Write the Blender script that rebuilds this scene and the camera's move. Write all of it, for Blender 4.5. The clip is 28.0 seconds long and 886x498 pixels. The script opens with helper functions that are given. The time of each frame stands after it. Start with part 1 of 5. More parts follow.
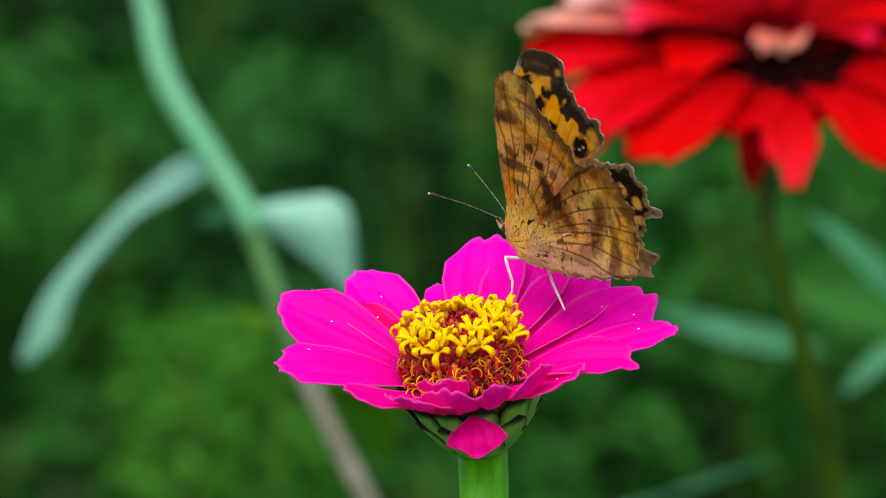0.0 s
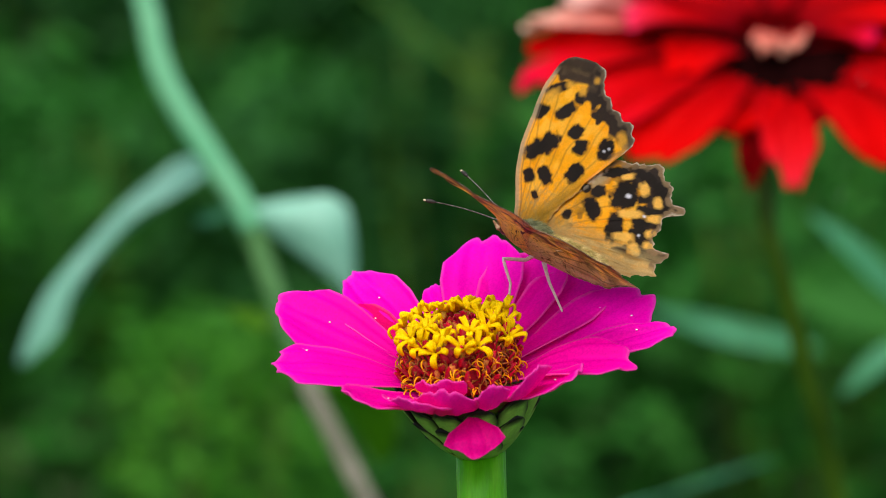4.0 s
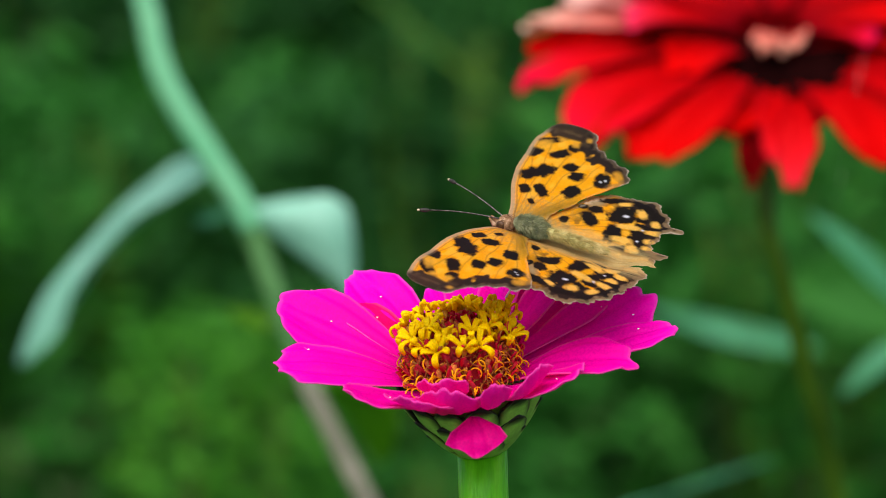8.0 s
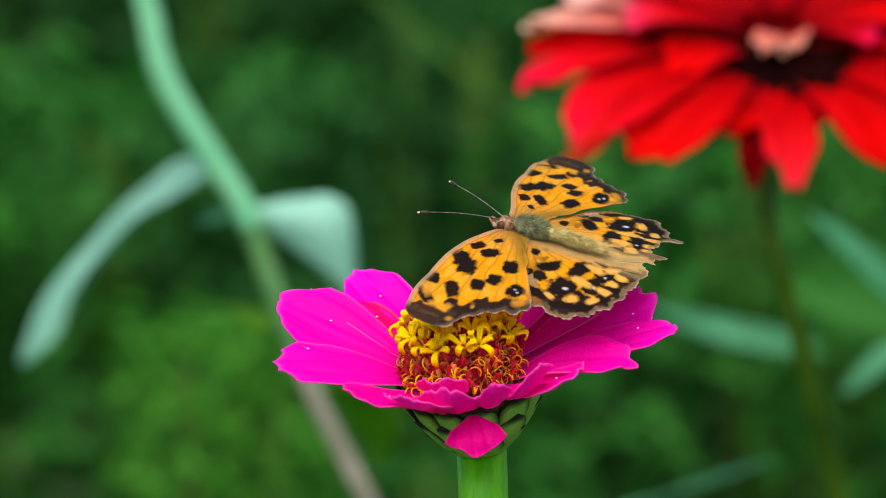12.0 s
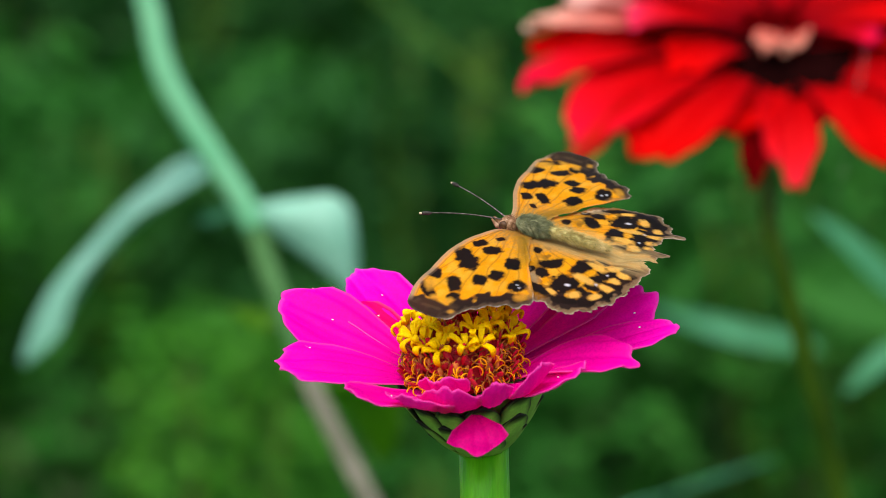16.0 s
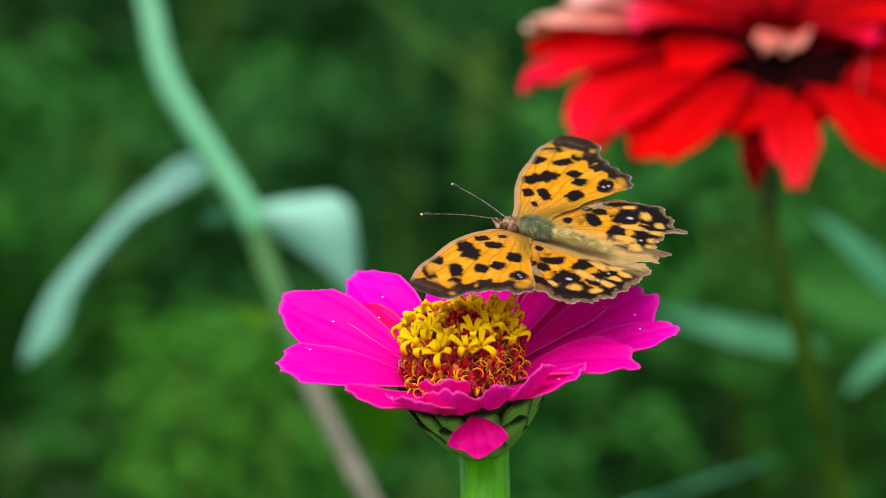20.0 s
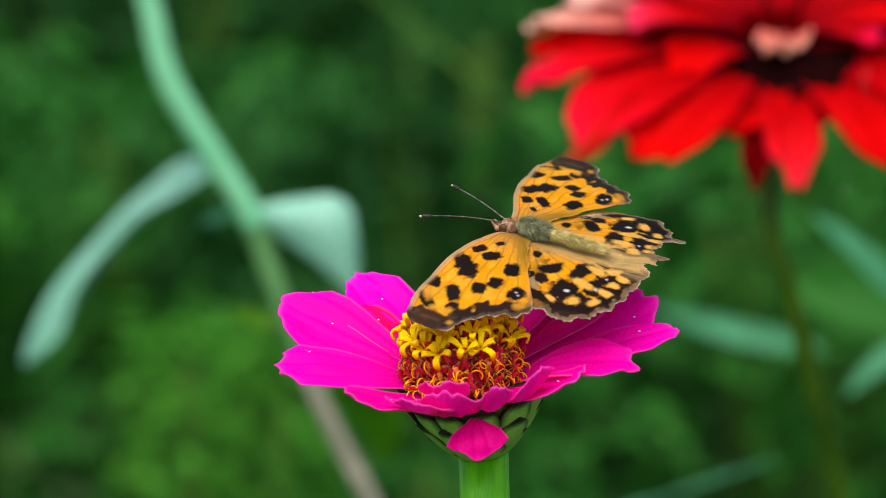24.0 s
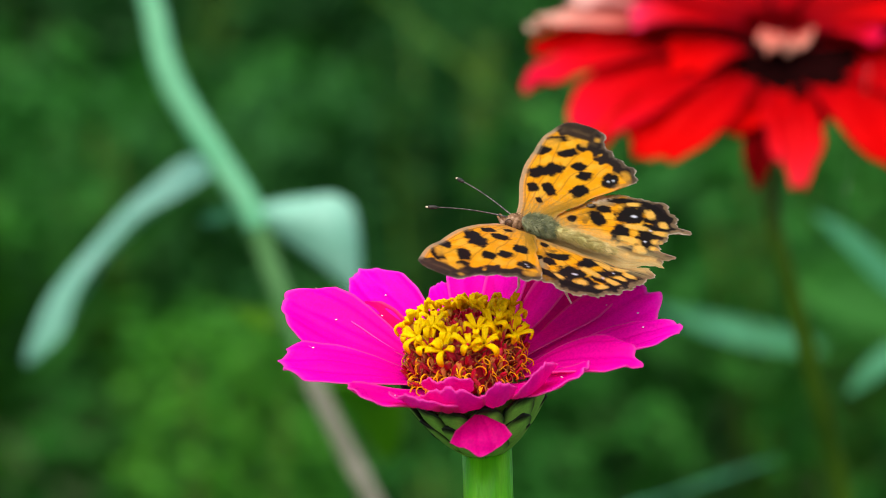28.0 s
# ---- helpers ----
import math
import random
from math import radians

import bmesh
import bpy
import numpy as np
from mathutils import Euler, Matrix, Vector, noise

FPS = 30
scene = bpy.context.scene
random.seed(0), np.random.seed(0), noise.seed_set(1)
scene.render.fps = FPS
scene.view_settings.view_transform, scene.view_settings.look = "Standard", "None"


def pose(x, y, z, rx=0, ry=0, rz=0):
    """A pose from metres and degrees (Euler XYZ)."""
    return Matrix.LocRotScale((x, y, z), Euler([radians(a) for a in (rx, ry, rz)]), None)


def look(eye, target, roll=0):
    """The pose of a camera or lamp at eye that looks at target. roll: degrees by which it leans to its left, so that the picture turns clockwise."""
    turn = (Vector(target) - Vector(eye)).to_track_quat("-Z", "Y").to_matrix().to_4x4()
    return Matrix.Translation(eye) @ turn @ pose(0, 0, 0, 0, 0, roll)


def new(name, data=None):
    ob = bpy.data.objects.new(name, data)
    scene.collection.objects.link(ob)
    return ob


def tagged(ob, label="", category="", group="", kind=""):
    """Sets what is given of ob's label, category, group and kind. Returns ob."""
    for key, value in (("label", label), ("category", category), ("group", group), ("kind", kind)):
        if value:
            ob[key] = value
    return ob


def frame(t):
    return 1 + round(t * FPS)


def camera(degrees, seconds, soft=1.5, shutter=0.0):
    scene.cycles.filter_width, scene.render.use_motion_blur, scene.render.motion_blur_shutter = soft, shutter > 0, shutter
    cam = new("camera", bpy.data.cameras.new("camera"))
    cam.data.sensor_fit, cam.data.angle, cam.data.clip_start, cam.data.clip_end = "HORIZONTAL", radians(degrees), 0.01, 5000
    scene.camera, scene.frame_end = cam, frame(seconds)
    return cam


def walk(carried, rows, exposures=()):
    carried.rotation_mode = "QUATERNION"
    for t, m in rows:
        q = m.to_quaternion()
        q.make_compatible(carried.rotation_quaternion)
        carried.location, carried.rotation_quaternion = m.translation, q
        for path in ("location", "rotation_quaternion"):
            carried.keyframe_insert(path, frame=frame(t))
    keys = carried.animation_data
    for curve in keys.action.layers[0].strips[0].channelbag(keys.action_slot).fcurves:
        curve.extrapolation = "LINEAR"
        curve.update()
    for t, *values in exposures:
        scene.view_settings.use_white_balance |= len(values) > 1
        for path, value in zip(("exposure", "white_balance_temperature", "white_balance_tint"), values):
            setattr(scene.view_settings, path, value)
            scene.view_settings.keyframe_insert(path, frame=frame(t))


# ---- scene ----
# Plan: U is the modelling unit; PLAN is the tilted frame of the flower bed view (x across, y away, z up).
U = 8.673e-5
HEIGHT = 0.55
PITCH = 10.0
REACH = 0.70
PLAN = pose(0, 0, HEIGHT, -PITCH, 0, 0)

cam = camera(2 * math.degrees(math.atan(784 * U / REACH)), 28.0, soft=0.7)
cam.data.dof.use_dof = True
cam.data.dof.focus_distance = REACH + 0.004
cam.data.dof.aperture_fstop = cam.data.lens / 8.5


def aim(right, up):
    """The camera on its tripod, turned by a few hundredths of a degree."""
    return PLAN @ pose(0, -REACH, 0) @ pose(0, 0, 0, 90 + up * 0.0071, 0, right * 0.0071)


walk(cam, [(0, aim(0, 0)), (6, aim(-1, 0)), (12, aim(0.5, 0)), (15, aim(3, -1)), (19, aim(3, -1)), (22, aim(6, 0)), (25, aim(5, 0)), (28, aim(9, -1))],
     [(0, 0.0), (0.7, 0.05), (1, 0.1), (1.4, 0.08), (2, 0.04), (2.6, 0.02), (3, 0.04), (3.5, 0.02), (5.5, 0.04), (6, 0.0), (6.6, 0.08), (7, 0.09), (8, 0.12), (9, 0.12), (12, 0.15), (18, 0.16), (24, 0.15), (26.2, 0.14), (26.7, 0.06), (27, 0.03), (27.5, 0.12), (28, 0.2)])

# ---- light ----
world = bpy.data.worlds.new("sky")
scene.world = world
world.use_nodes = True
wt = world.node_tree
sky = wt.nodes.new("ShaderNodeTexSky")
sky.sky_type = "NISHITA"
sky.sun_disc = False
SUN_UP, SUN_ROUND = 60, 195
sky.sun_elevation = radians(SUN_UP)
sky.sun_rotation = radians(SUN_ROUND)
sky.dust_density = 3.0
wt.links.new(sky.outputs[0], wt.nodes["Background"].inputs[0])
wt.nodes["Background"].inputs[1].default_value = 0.16
sun = new("sun", bpy.data.lights.new("sun", "SUN"))
sun.data.energy, sun.data.angle, sun.data.color = 3.35, radians(70), (1.0, 0.96, 0.9)
sun_from = Vector((math.sin(radians(SUN_ROUND)) * math.cos(radians(SUN_UP)), math.cos(radians(SUN_ROUND)) * math.cos(radians(SUN_UP)), math.sin(radians(SUN_UP))))
sun.matrix_world = look(sun_from * 5, (0, 0, 0))


# ---- materials ----
def nodes(name):
    m = bpy.data.materials.new(name)
    m.use_nodes = True
    t = m.node_tree
    t.nodes.clear()
    out = t.nodes.new("ShaderNodeOutputMaterial")
    return m, t, out


def node(t, kind, **sets):
    n = t.nodes.new(kind)
    for k, v in sets.items():
        n.inputs[k.replace("_", " ")].default_value = v
    return n


def ramp(t, fac, stops):
    r = t.nodes.new("ShaderNodeValToRGB")
    while len(r.color_ramp.elements) < len(stops):
        r.color_ramp.elements.new(0.5)
    for e, (p, c) in zip(r.color_ramp.elements, stops):
        e.position, e.color = p, (*c, 1)
    t.links.new(fac, r.inputs[0])
    return r.outputs[0]


def surface(name, colours, scale=400.0, stretch=(1, 1, 1), rough=0.5, through_light=0.0, glow_tint=None, bump=0.15, fine=2500.0, attribute=None, sheen=0.0, spec=0.2, metal=0.0, vary=0.0, skin=False):
    """A procedural surface: colours over a noise ramp (or a colour attribute), fine grain, relief, and some light let through (skin: each of a thin body's two faces filters half)."""
    m, t, out = nodes(name)
    co = t.nodes.new("ShaderNodeTexCoord")
    mp = t.nodes.new("ShaderNodeMapping")
    mp.inputs["Scale"].default_value = stretch
    t.links.new(co.outputs["Object"], mp.inputs[0])
    big = node(t, "ShaderNodeTexNoise", Scale=scale, Detail=4.0)
    small = node(t, "ShaderNodeTexNoise", Scale=fine, Detail=2.0)
    for n in (big, small):
        t.links.new(mp.outputs[0], n.inputs["Vector"])
    if attribute:
        at = t.nodes.new("ShaderNodeAttribute")
        at.attribute_name = attribute
        colour = at.outputs["Color"]
    else:
        k = len(colours)
        colour = ramp(t, big.outputs["Fac"], [(0.3 + 0.4 * i / max(1, k - 1), c) for i, c in enumerate(colours)])
    grain = t.nodes.new("ShaderNodeMixRGB")
    grain.blend_type = "MULTIPLY"
    grain.inputs[0].default_value = 0.35
    t.links.new(colour, grain.inputs[1])
    t.links.new(ramp(t, small.outputs["Fac"], [(0.3, (0.6, 0.6, 0.6)), (0.65, (1.15, 1.15, 1.15))]), grain.inputs[2])
    colour = grain.outputs[0]
    if vary:
        info = t.nodes.new("ShaderNodeObjectInfo")
        hsv = t.nodes.new("ShaderNodeHueSaturation")
        mr = node(t, "ShaderNodeMapRange")
        mr.inputs["To Min"].default_value, mr.inputs["To Max"].default_value = 1 - vary, 1 + vary
        t.links.new(info.outputs["Random"], mr.inputs[0])
        t.links.new(mr.outputs[0], hsv.inputs["Value"])
        t.links.new(colour, hsv.inputs["Color"])
        colour = hsv.outputs[0]
    p = node(t, "ShaderNodeBsdfPrincipled", Roughness=rough, Metallic=metal)
    p.inputs["Specular IOR Level"].default_value = spec
    p.inputs["Sheen Weight"].default_value = sheen
    t.links.new(colour, p.inputs["Base Color"])
    b = node(t, "ShaderNodeBump", Strength=bump, Distance=0.0004)
    t.links.new(small.outputs["Fac"], b.inputs["Height"])
    t.links.new(b.outputs[0], p.inputs["Normal"])
    shade = p.outputs[0]
    if through_light:
        tr = t.nodes.new("ShaderNodeBsdfTranslucent")
        if glow_tint:
            mul = t.nodes.new("ShaderNodeMixRGB")
            mul.blend_type = "MULTIPLY"
            mul.inputs[0].default_value = 1.0
            mul.inputs[2].default_value = (*glow_tint, 1)
            t.links.new(colour, mul.inputs[1])
            t.links.new(mul.outputs[0], tr.inputs[0])
        elif skin:
            half = node(t, "ShaderNodeGamma", Gamma=0.5)
            t.links.new(colour, half.inputs[0])
            t.links.new(half.outputs[0], tr.inputs[0])
        else:
            t.links.new(colour, tr.inputs[0])
        mix = t.nodes.new("ShaderNodeMixShader")
        mix.inputs[0].default_value = through_light
        t.links.new(shade, mix.inputs[1])
        t.links.new(tr.outputs[0], mix.inputs[2])
        shade = mix.outputs[0]
    t.links.new(shade, out.inputs[0])
    return m


M_PINK = surface("magenta_petal", [], attribute="pigment", rough=0.45, through_light=0.45, skin=True, bump=0.1, spec=0.05, scale=300)
M_RED = surface("scarlet_petal", [], attribute="pigment", rough=0.5, through_light=0.35, bump=0.1, spec=0.02)
M_WING = surface("wing_scales", [], attribute="pigment", rough=0.5, through_light=0.5, skin=True, bump=0.15, fine=6000, spec=0.12, sheen=0.02)
M_STEM = surface("green_stem", [(0.06, 0.34, 0.003), (0.11, 0.48, 0.006), (0.19, 0.6, 0.02)], scale=300, stretch=(1, 1, 0.15), rough=0.3, bump=0.35, spec=0.16)
M_BRACT = surface("bract_green", [], attribute="pigment", rough=0.45, bump=0.2)
M_YELLOW = surface("floret_yellow", [(0.96, 0.6, 0.0), (1.0, 0.72, 0.0), (1.0, 0.78, 0.006)], scale=600, spec=0.05, rough=0.5, through_light=0.35, bump=0.1, vary=0.08)
M_TUBE = surface("floret_tube", [(0.55, 0.25, 0.02), (0.75, 0.42, 0.03)], scale=600, rough=0.55, through_light=0.2)
M_TUBE_PINK = surface("tube_pink", [(0.6, 0.09, 0.02), (0.78, 0.26, 0.05), (0.9, 0.44, 0.16)], scale=700, rough=0.5, through_light=0.25, vary=0.2)
M_STYLE = surface("style_orange", [(0.82, 0.3, 0.002), (0.92, 0.44, 0.004)], scale=900, spec=0.1, rough=0.5, vary=0.2)
M_CHAFF = surface("chaff_crimson", [(0.3, 0.002, 0.012), (0.55, 0.005, 0.03), (0.7, 0.14, 0.14)], scale=500, spec=0.1, rough=0.45, vary=0.3, through_light=0.15)
M_CHAFF_TIP = surface("chaff_brown", [(0.07, 0.012, 0.004), (0.24, 0.06, 0.01), (0.45, 0.18, 0.02)], scale=900, rough=0.6, vary=0.3)
M_CORE = surface("disc_core", [(0.2, 0.002, 0.006), (0.4, 0.006, 0.016)], scale=500, rough=0.6)
M_GRAIN = surface("pollen_white", [(0.7, 0.6, 0.62), (0.85, 0.8, 0.8)], scale=2000, rough=0.6)
# near-black: holds the shade inside the red flower's hollow
M_HEART_SHADE = surface("heart_shade", [(0.004, 0.001, 0.001), (0.012, 0.002, 0.002)], scale=300, rough=0.8, spec=0.0)
M_FUR = surface("olive_fur", [(0.1, 0.115, 0.05), (0.2, 0.215, 0.1), (0.38, 0.37, 0.19)], scale=900, rough=0.8, sheen=0.25, spec=0.05)
M_BELLY = surface("abdomen_fur", [(0.26, 0.23, 0.07), (0.46, 0.4, 0.15), (0.62, 0.54, 0.24)], scale=900, rough=0.8, spec=0.05)
M_FACE = surface("face_fur", [(0.1, 0.05, 0.025), (0.26, 0.14, 0.07), (0.5, 0.32, 0.2)], scale=1500, rough=0.7, spec=0.05)
M_HAIR = surface("body_hair", [(0.42, 0.34, 0.09), (0.65, 0.53, 0.2), (0.88, 0.74, 0.36)], scale=500, rough=0.6, through_light=0.3)
M_DARK = surface("antenna_black", [(0.01, 0.008, 0.007), (0.06, 0.05, 0.04)], scale=2500, rough=0.5)
M_SHAFT = surface("antenna_banded", [(0.02, 0.017, 0.015), (0.1, 0.085, 0.075), (0.3, 0.27, 0.24)], scale=2200, rough=0.5)
M_CLUBTIP = surface("club_tip", [(0.6, 0.5, 0.3), (0.7, 0.6, 0.4)], scale=900, rough=0.6)
M_LEG = surface("leg_pale", [(0.85, 0.64, 0.6), (0.95, 0.8, 0.76)], scale=900, rough=0.5, through_light=0.2)
M_SILK = surface("silk_drop", [(0.6, 0.62, 0.6), (0.8, 0.82, 0.8)], scale=900, rough=0.15, through_light=0.4, spec=0.5)
M_EYE = surface("eye_brown", [(0.05, 0.025, 0.012), (0.12, 0.06, 0.03)], scale=900, rough=0.2)
M_MINT = surface("glaucous_leaf", [(0.19, 0.47, 0.33), (0.27, 0.59, 0.44), (0.34, 0.65, 0.5)], scale=60, rough=0.4, through_light=0.25, fine=600)
M_MINT_STEM = surface("glaucous_stem", [(0.12, 0.42, 0.21), (0.2, 0.52, 0.28)], scale=80, rough=0.4, fine=700)
M_MID_STEM = surface("green_middle_stem", [(0.06, 0.17, 0.05), (0.1, 0.25, 0.08)], scale=80, rough=0.45, fine=700)
M_DRY = surface("dry_stem", [(0.16, 0.16, 0.11), (0.28, 0.26, 0.2)], scale=120, rough=0.7, fine=700)
M_DEEP = surface("deep_stem", [(0.04, 0.1, 0.005), (0.08, 0.17, 0.01)], scale=90, rough=0.45, fine=700)
M_LIME = surface("lime_leaf", [(0.08, 0.26, 0.006), (0.13, 0.34, 0.01)], scale=60, rough=0.45, through_light=0.35, fine=500)
M_LEAF_BRIGHT = surface("bright_lime_leaf", [(0.1, 0.36, 0.006), (0.16, 0.46, 0.012)], scale=60, rough=0.5, through_light=0.4, fine=500)
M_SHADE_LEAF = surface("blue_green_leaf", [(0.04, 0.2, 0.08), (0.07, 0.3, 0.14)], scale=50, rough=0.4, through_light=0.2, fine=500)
# one foliage in middle, lit and shaded copies; the tones paint the light
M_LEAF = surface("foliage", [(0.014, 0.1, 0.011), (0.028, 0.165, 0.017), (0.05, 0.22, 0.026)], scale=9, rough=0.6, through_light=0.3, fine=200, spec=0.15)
M_LEAF_LIT = surface("lit_foliage", [(0.032, 0.18, 0.012), (0.06, 0.26, 0.016), (0.095, 0.33, 0.022)], scale=9, rough=0.6, through_light=0.35, fine=200, spec=0.15)
M_LEAF_SHADED = surface("shaded_foliage", [(0.009, 0.052, 0.009), (0.018, 0.094, 0.016), (0.032, 0.14, 0.026)], scale=9, rough=0.6, through_light=0.3, fine=200, spec=0.1)
M_GROUND = surface("soil", [(0.02, 0.03, 0.01), (0.035, 0.06, 0.018), (0.06, 0.1, 0.03)], scale=3, rough=0.9, fine=60, bump=0.5)


# ---- mesh helpers ----
def wave(x, y, seed=0):
    """Smooth value noise between 0 and 1 over arrays."""
    xi, yi = np.floor(x).astype(np.int64), np.floor(y).astype(np.int64)
    fx, fy = x - xi, y - yi
    fx, fy = fx * fx * (3 - 2 * fx), fy * fy * (3 - 2 * fy)

    def h(a, b):
        n = (a * 374761393 + b * 668265263 + seed * 974634777) & 0xFFFFFFFF
        n = ((n ^ (n >> 13)) * 1274126177) & 0xFFFFFFFF
        return ((n ^ (n >> 16)) & 0xFFFF) / 65535.0

    return (h(xi, yi) * (1 - fx) + h(xi + 1, yi) * fx) * (1 - fy) + (h(xi, yi + 1) * (1 - fx) + h(xi + 1, yi + 1) * fx) * fy


def mesh_of(name, verts, faces, material, colours=None, smooth=True):
    me = bpy.data.meshes.new(name)
    me.from_pydata([tuple(v) for v in verts], [], [tuple(f) for f in faces])
    for mat in (material if isinstance(material, (list, tuple)) else [material]):
        me.materials.append(mat)
    if smooth:
        me.polygons.foreach_set("use_smooth", [True] * len(me.polygons))
    if colours is not None:
        at = me.color_attributes.new("pigment", "FLOAT_COLOR", "POINT")
        c = np.ones((len(verts), 4), dtype=np.float32)
        c[:, :3] = np.clip(colours, 0, 1)
        at.data.foreach_set("color", c.ravel())
    me.update()
    return me


def hang(name, me, parent, m=None, label=""):
    """A mesh as one part under its thing."""
    ob = new(name, me)
    ob.parent = parent
    if m is not None:
        ob.matrix_basis = m
    return tagged(ob, label)


def thing(name, m, label, category, group="", kind=""):
    ob = new(name)
    ob.empty_display_size = 0.01
    ob.matrix_basis = m
    return tagged(ob, label, category, group, kind)


def sheet(points, thick, colour_top=None, colour_under=None):
    """A thin closed body over a grid of points (rows, columns, 3): upper face, under face and rim."""
    n, k = points.shape[:2]
    du = np.gradient(points, axis=0)
    dv = np.gradient(points, axis=1)
    nor = np.cross(du, dv)
    nor /= np.linalg.norm(nor, axis=2, keepdims=True) + 1e-12
    top, low = points + nor * thick / 2, points - nor * thick / 2
    verts = np.concatenate([top.reshape(-1, 3), low.reshape(-1, 3)])
    idx = np.arange(n * k).reshape(n, k)
    a, b, c, d = idx[:-1, :-1].ravel(), idx[1:, :-1].ravel(), idx[1:, 1:].ravel(), idx[:-1, 1:].ravel()
    off = n * k
    faces = [np.stack([a, b, c, d], 1), np.stack([a, d, c, b], 1) + off]
    rim = np.concatenate([idx[0, :], idx[1:, -1], idx[-1, -2::-1], idx[-2:0:-1, 0]])
    nxt = np.roll(rim, -1)
    faces.append(np.stack([rim, nxt, nxt + off, rim + off], 1))
    cols = None
    if colour_top is not None:
        under = colour_top if colour_under is None else colour_under
        cols = np.concatenate([colour_top.reshape(-1, 3), under.reshape(-1, 3)])
    return verts, np.concatenate(faces).tolist(), cols


def smooth_line(pts, count, closed=False):
    """A smooth line through points, evenly spaced along its length."""
    p = np.array([tuple(q) for q in pts], float)
    if closed:
        p = np.concatenate([p[-1:], p, p[:2]])
    d = np.maximum(np.linalg.norm(np.diff(p, axis=0), axis=1), 1e-9)
    slope = np.diff(p, axis=0) / d[:, None]
    m = np.concatenate([slope[:1], (slope[:-1] * d[1:, None] + slope[1:] * d[:-1, None]) / (d[:-1] + d[1:])[:, None], slope[-1:]])
    at = np.concatenate([[0], np.cumsum(d)])
    lo, hi = (at[1], at[-2]) if closed else (at[0], at[-1])
    t = np.linspace(lo, hi, count, endpoint=not closed)
    i = np.clip(np.searchsorted(at, t, side="right") - 1, 0, len(d) - 1)
    f = ((t - at[i]) / d[i])[:, None]
    h = d[i][:, None]
    return (2 * f ** 3 - 3 * f ** 2 + 1) * p[i] + (f ** 3 - 2 * f ** 2 + f) * h * m[i] + (3 * f ** 2 - 2 * f ** 3) * p[i + 1] + (f ** 3 - f ** 2) * h * m[i + 1]


def tube(line, radii, sides=12, flute=0.0, flutes=5):
    """A round rod along a line, its ends closed."""
    line = np.array(line, float)
    n = len(line)
    radii = np.interp(np.linspace(0, 1, n), np.linspace(0, 1, len(radii)), radii) if np.ndim(radii) else np.full(n, radii)
    tan = np.gradient(line, axis=0)
    tan /= np.linalg.norm(tan, axis=1, keepdims=True) + 1e-12
    ref = np.array([0.31, 0.93, 0.17])
    verts = []
    for i in range(n):
        s = np.cross(tan[i], ref)
        s /= np.linalg.norm(s)
        c = np.cross(s, tan[i])
        ref = c
        for j in range(sides):
            a = 2 * math.pi * j / sides
            r = radii[i] * (1 + flute * math.cos(flutes * a))
            verts.append(line[i] + r * (math.cos(a) * s + math.sin(a) * c))
    faces = []
    for i in range(n - 1):
        for j in range(sides):
            k = (j + 1) % sides
            faces.append((i * sides + j, (i + 1) * sides + j, (i + 1) * sides + k, i * sides + k))
    faces.append(tuple(range(sides)))
    faces.append(tuple(range(n * sides - 1, (n - 1) * sides - 1, -1)))
    return verts, faces


def lathe(profile, sides=32, bumps=0.0, seed=1):
    """A turned body from (radius, height) pairs."""
    verts, faces = [], []
    for i, (r, z) in enumerate(profile):
        for j in range(sides):
            a = 2 * math.pi * j / sides
            k = 1 + bumps * (noise.noise(Vector((math.cos(a) * 3, math.sin(a) * 3, i * 0.8 + seed))))
            verts.append((r * k * math.cos(a), r * k * math.sin(a), z))
    for i in range(len(profile) - 1):
        for j in range(sides):
            k = (j + 1) % sides
            faces.append((i * sides + j, i * sides + k, (i + 1) * sides + k, (i + 1) * sides + j))
    faces.append(tuple(range(sides - 1, -1, -1)))
    faces.append(tuple(range((len(profile) - 1) * sides, len(profile) * sides)))
    return verts, faces


def ball(rx, ry, rz, taper=0.0, rings=16, sides=24):
    """An egg along x, narrowed towards +x by taper."""
    verts, faces = [], []
    for i in range(rings + 1):
        a = math.pi * (0.02 + 0.96 * i / rings)
        x = -math.cos(a)
        k = math.sin(a) * (1 - taper * (x + 1) / 2)
        for j in range(sides):
            b = 2 * math.pi * j / sides
            verts.append((x * rx, k * ry * math.cos(b), k * rz * math.sin(b)))
    for i in range(rings):
        for j in range(sides):
            k = (j + 1) % sides
            faces.append((i * sides + j, i * sides + k, (i + 1) * sides + k, (i + 1) * sides + j))
    faces.append(tuple(range(sides - 1, -1, -1)))
    faces.append(tuple(range(rings * sides, (rings + 1) * sides)))
    return verts, faces


def joined(pieces):
    """One vertex and face list from several."""
    verts, faces = [], []
    for v, f in pieces:
        o = len(verts)
        verts += [tuple(p) for p in v]
        faces += [tuple(i + o for i in q) for q in f]
    return verts, faces


def moved(piece, m):
    return [m @ Vector(v) for v in piece[0]], piece[1]


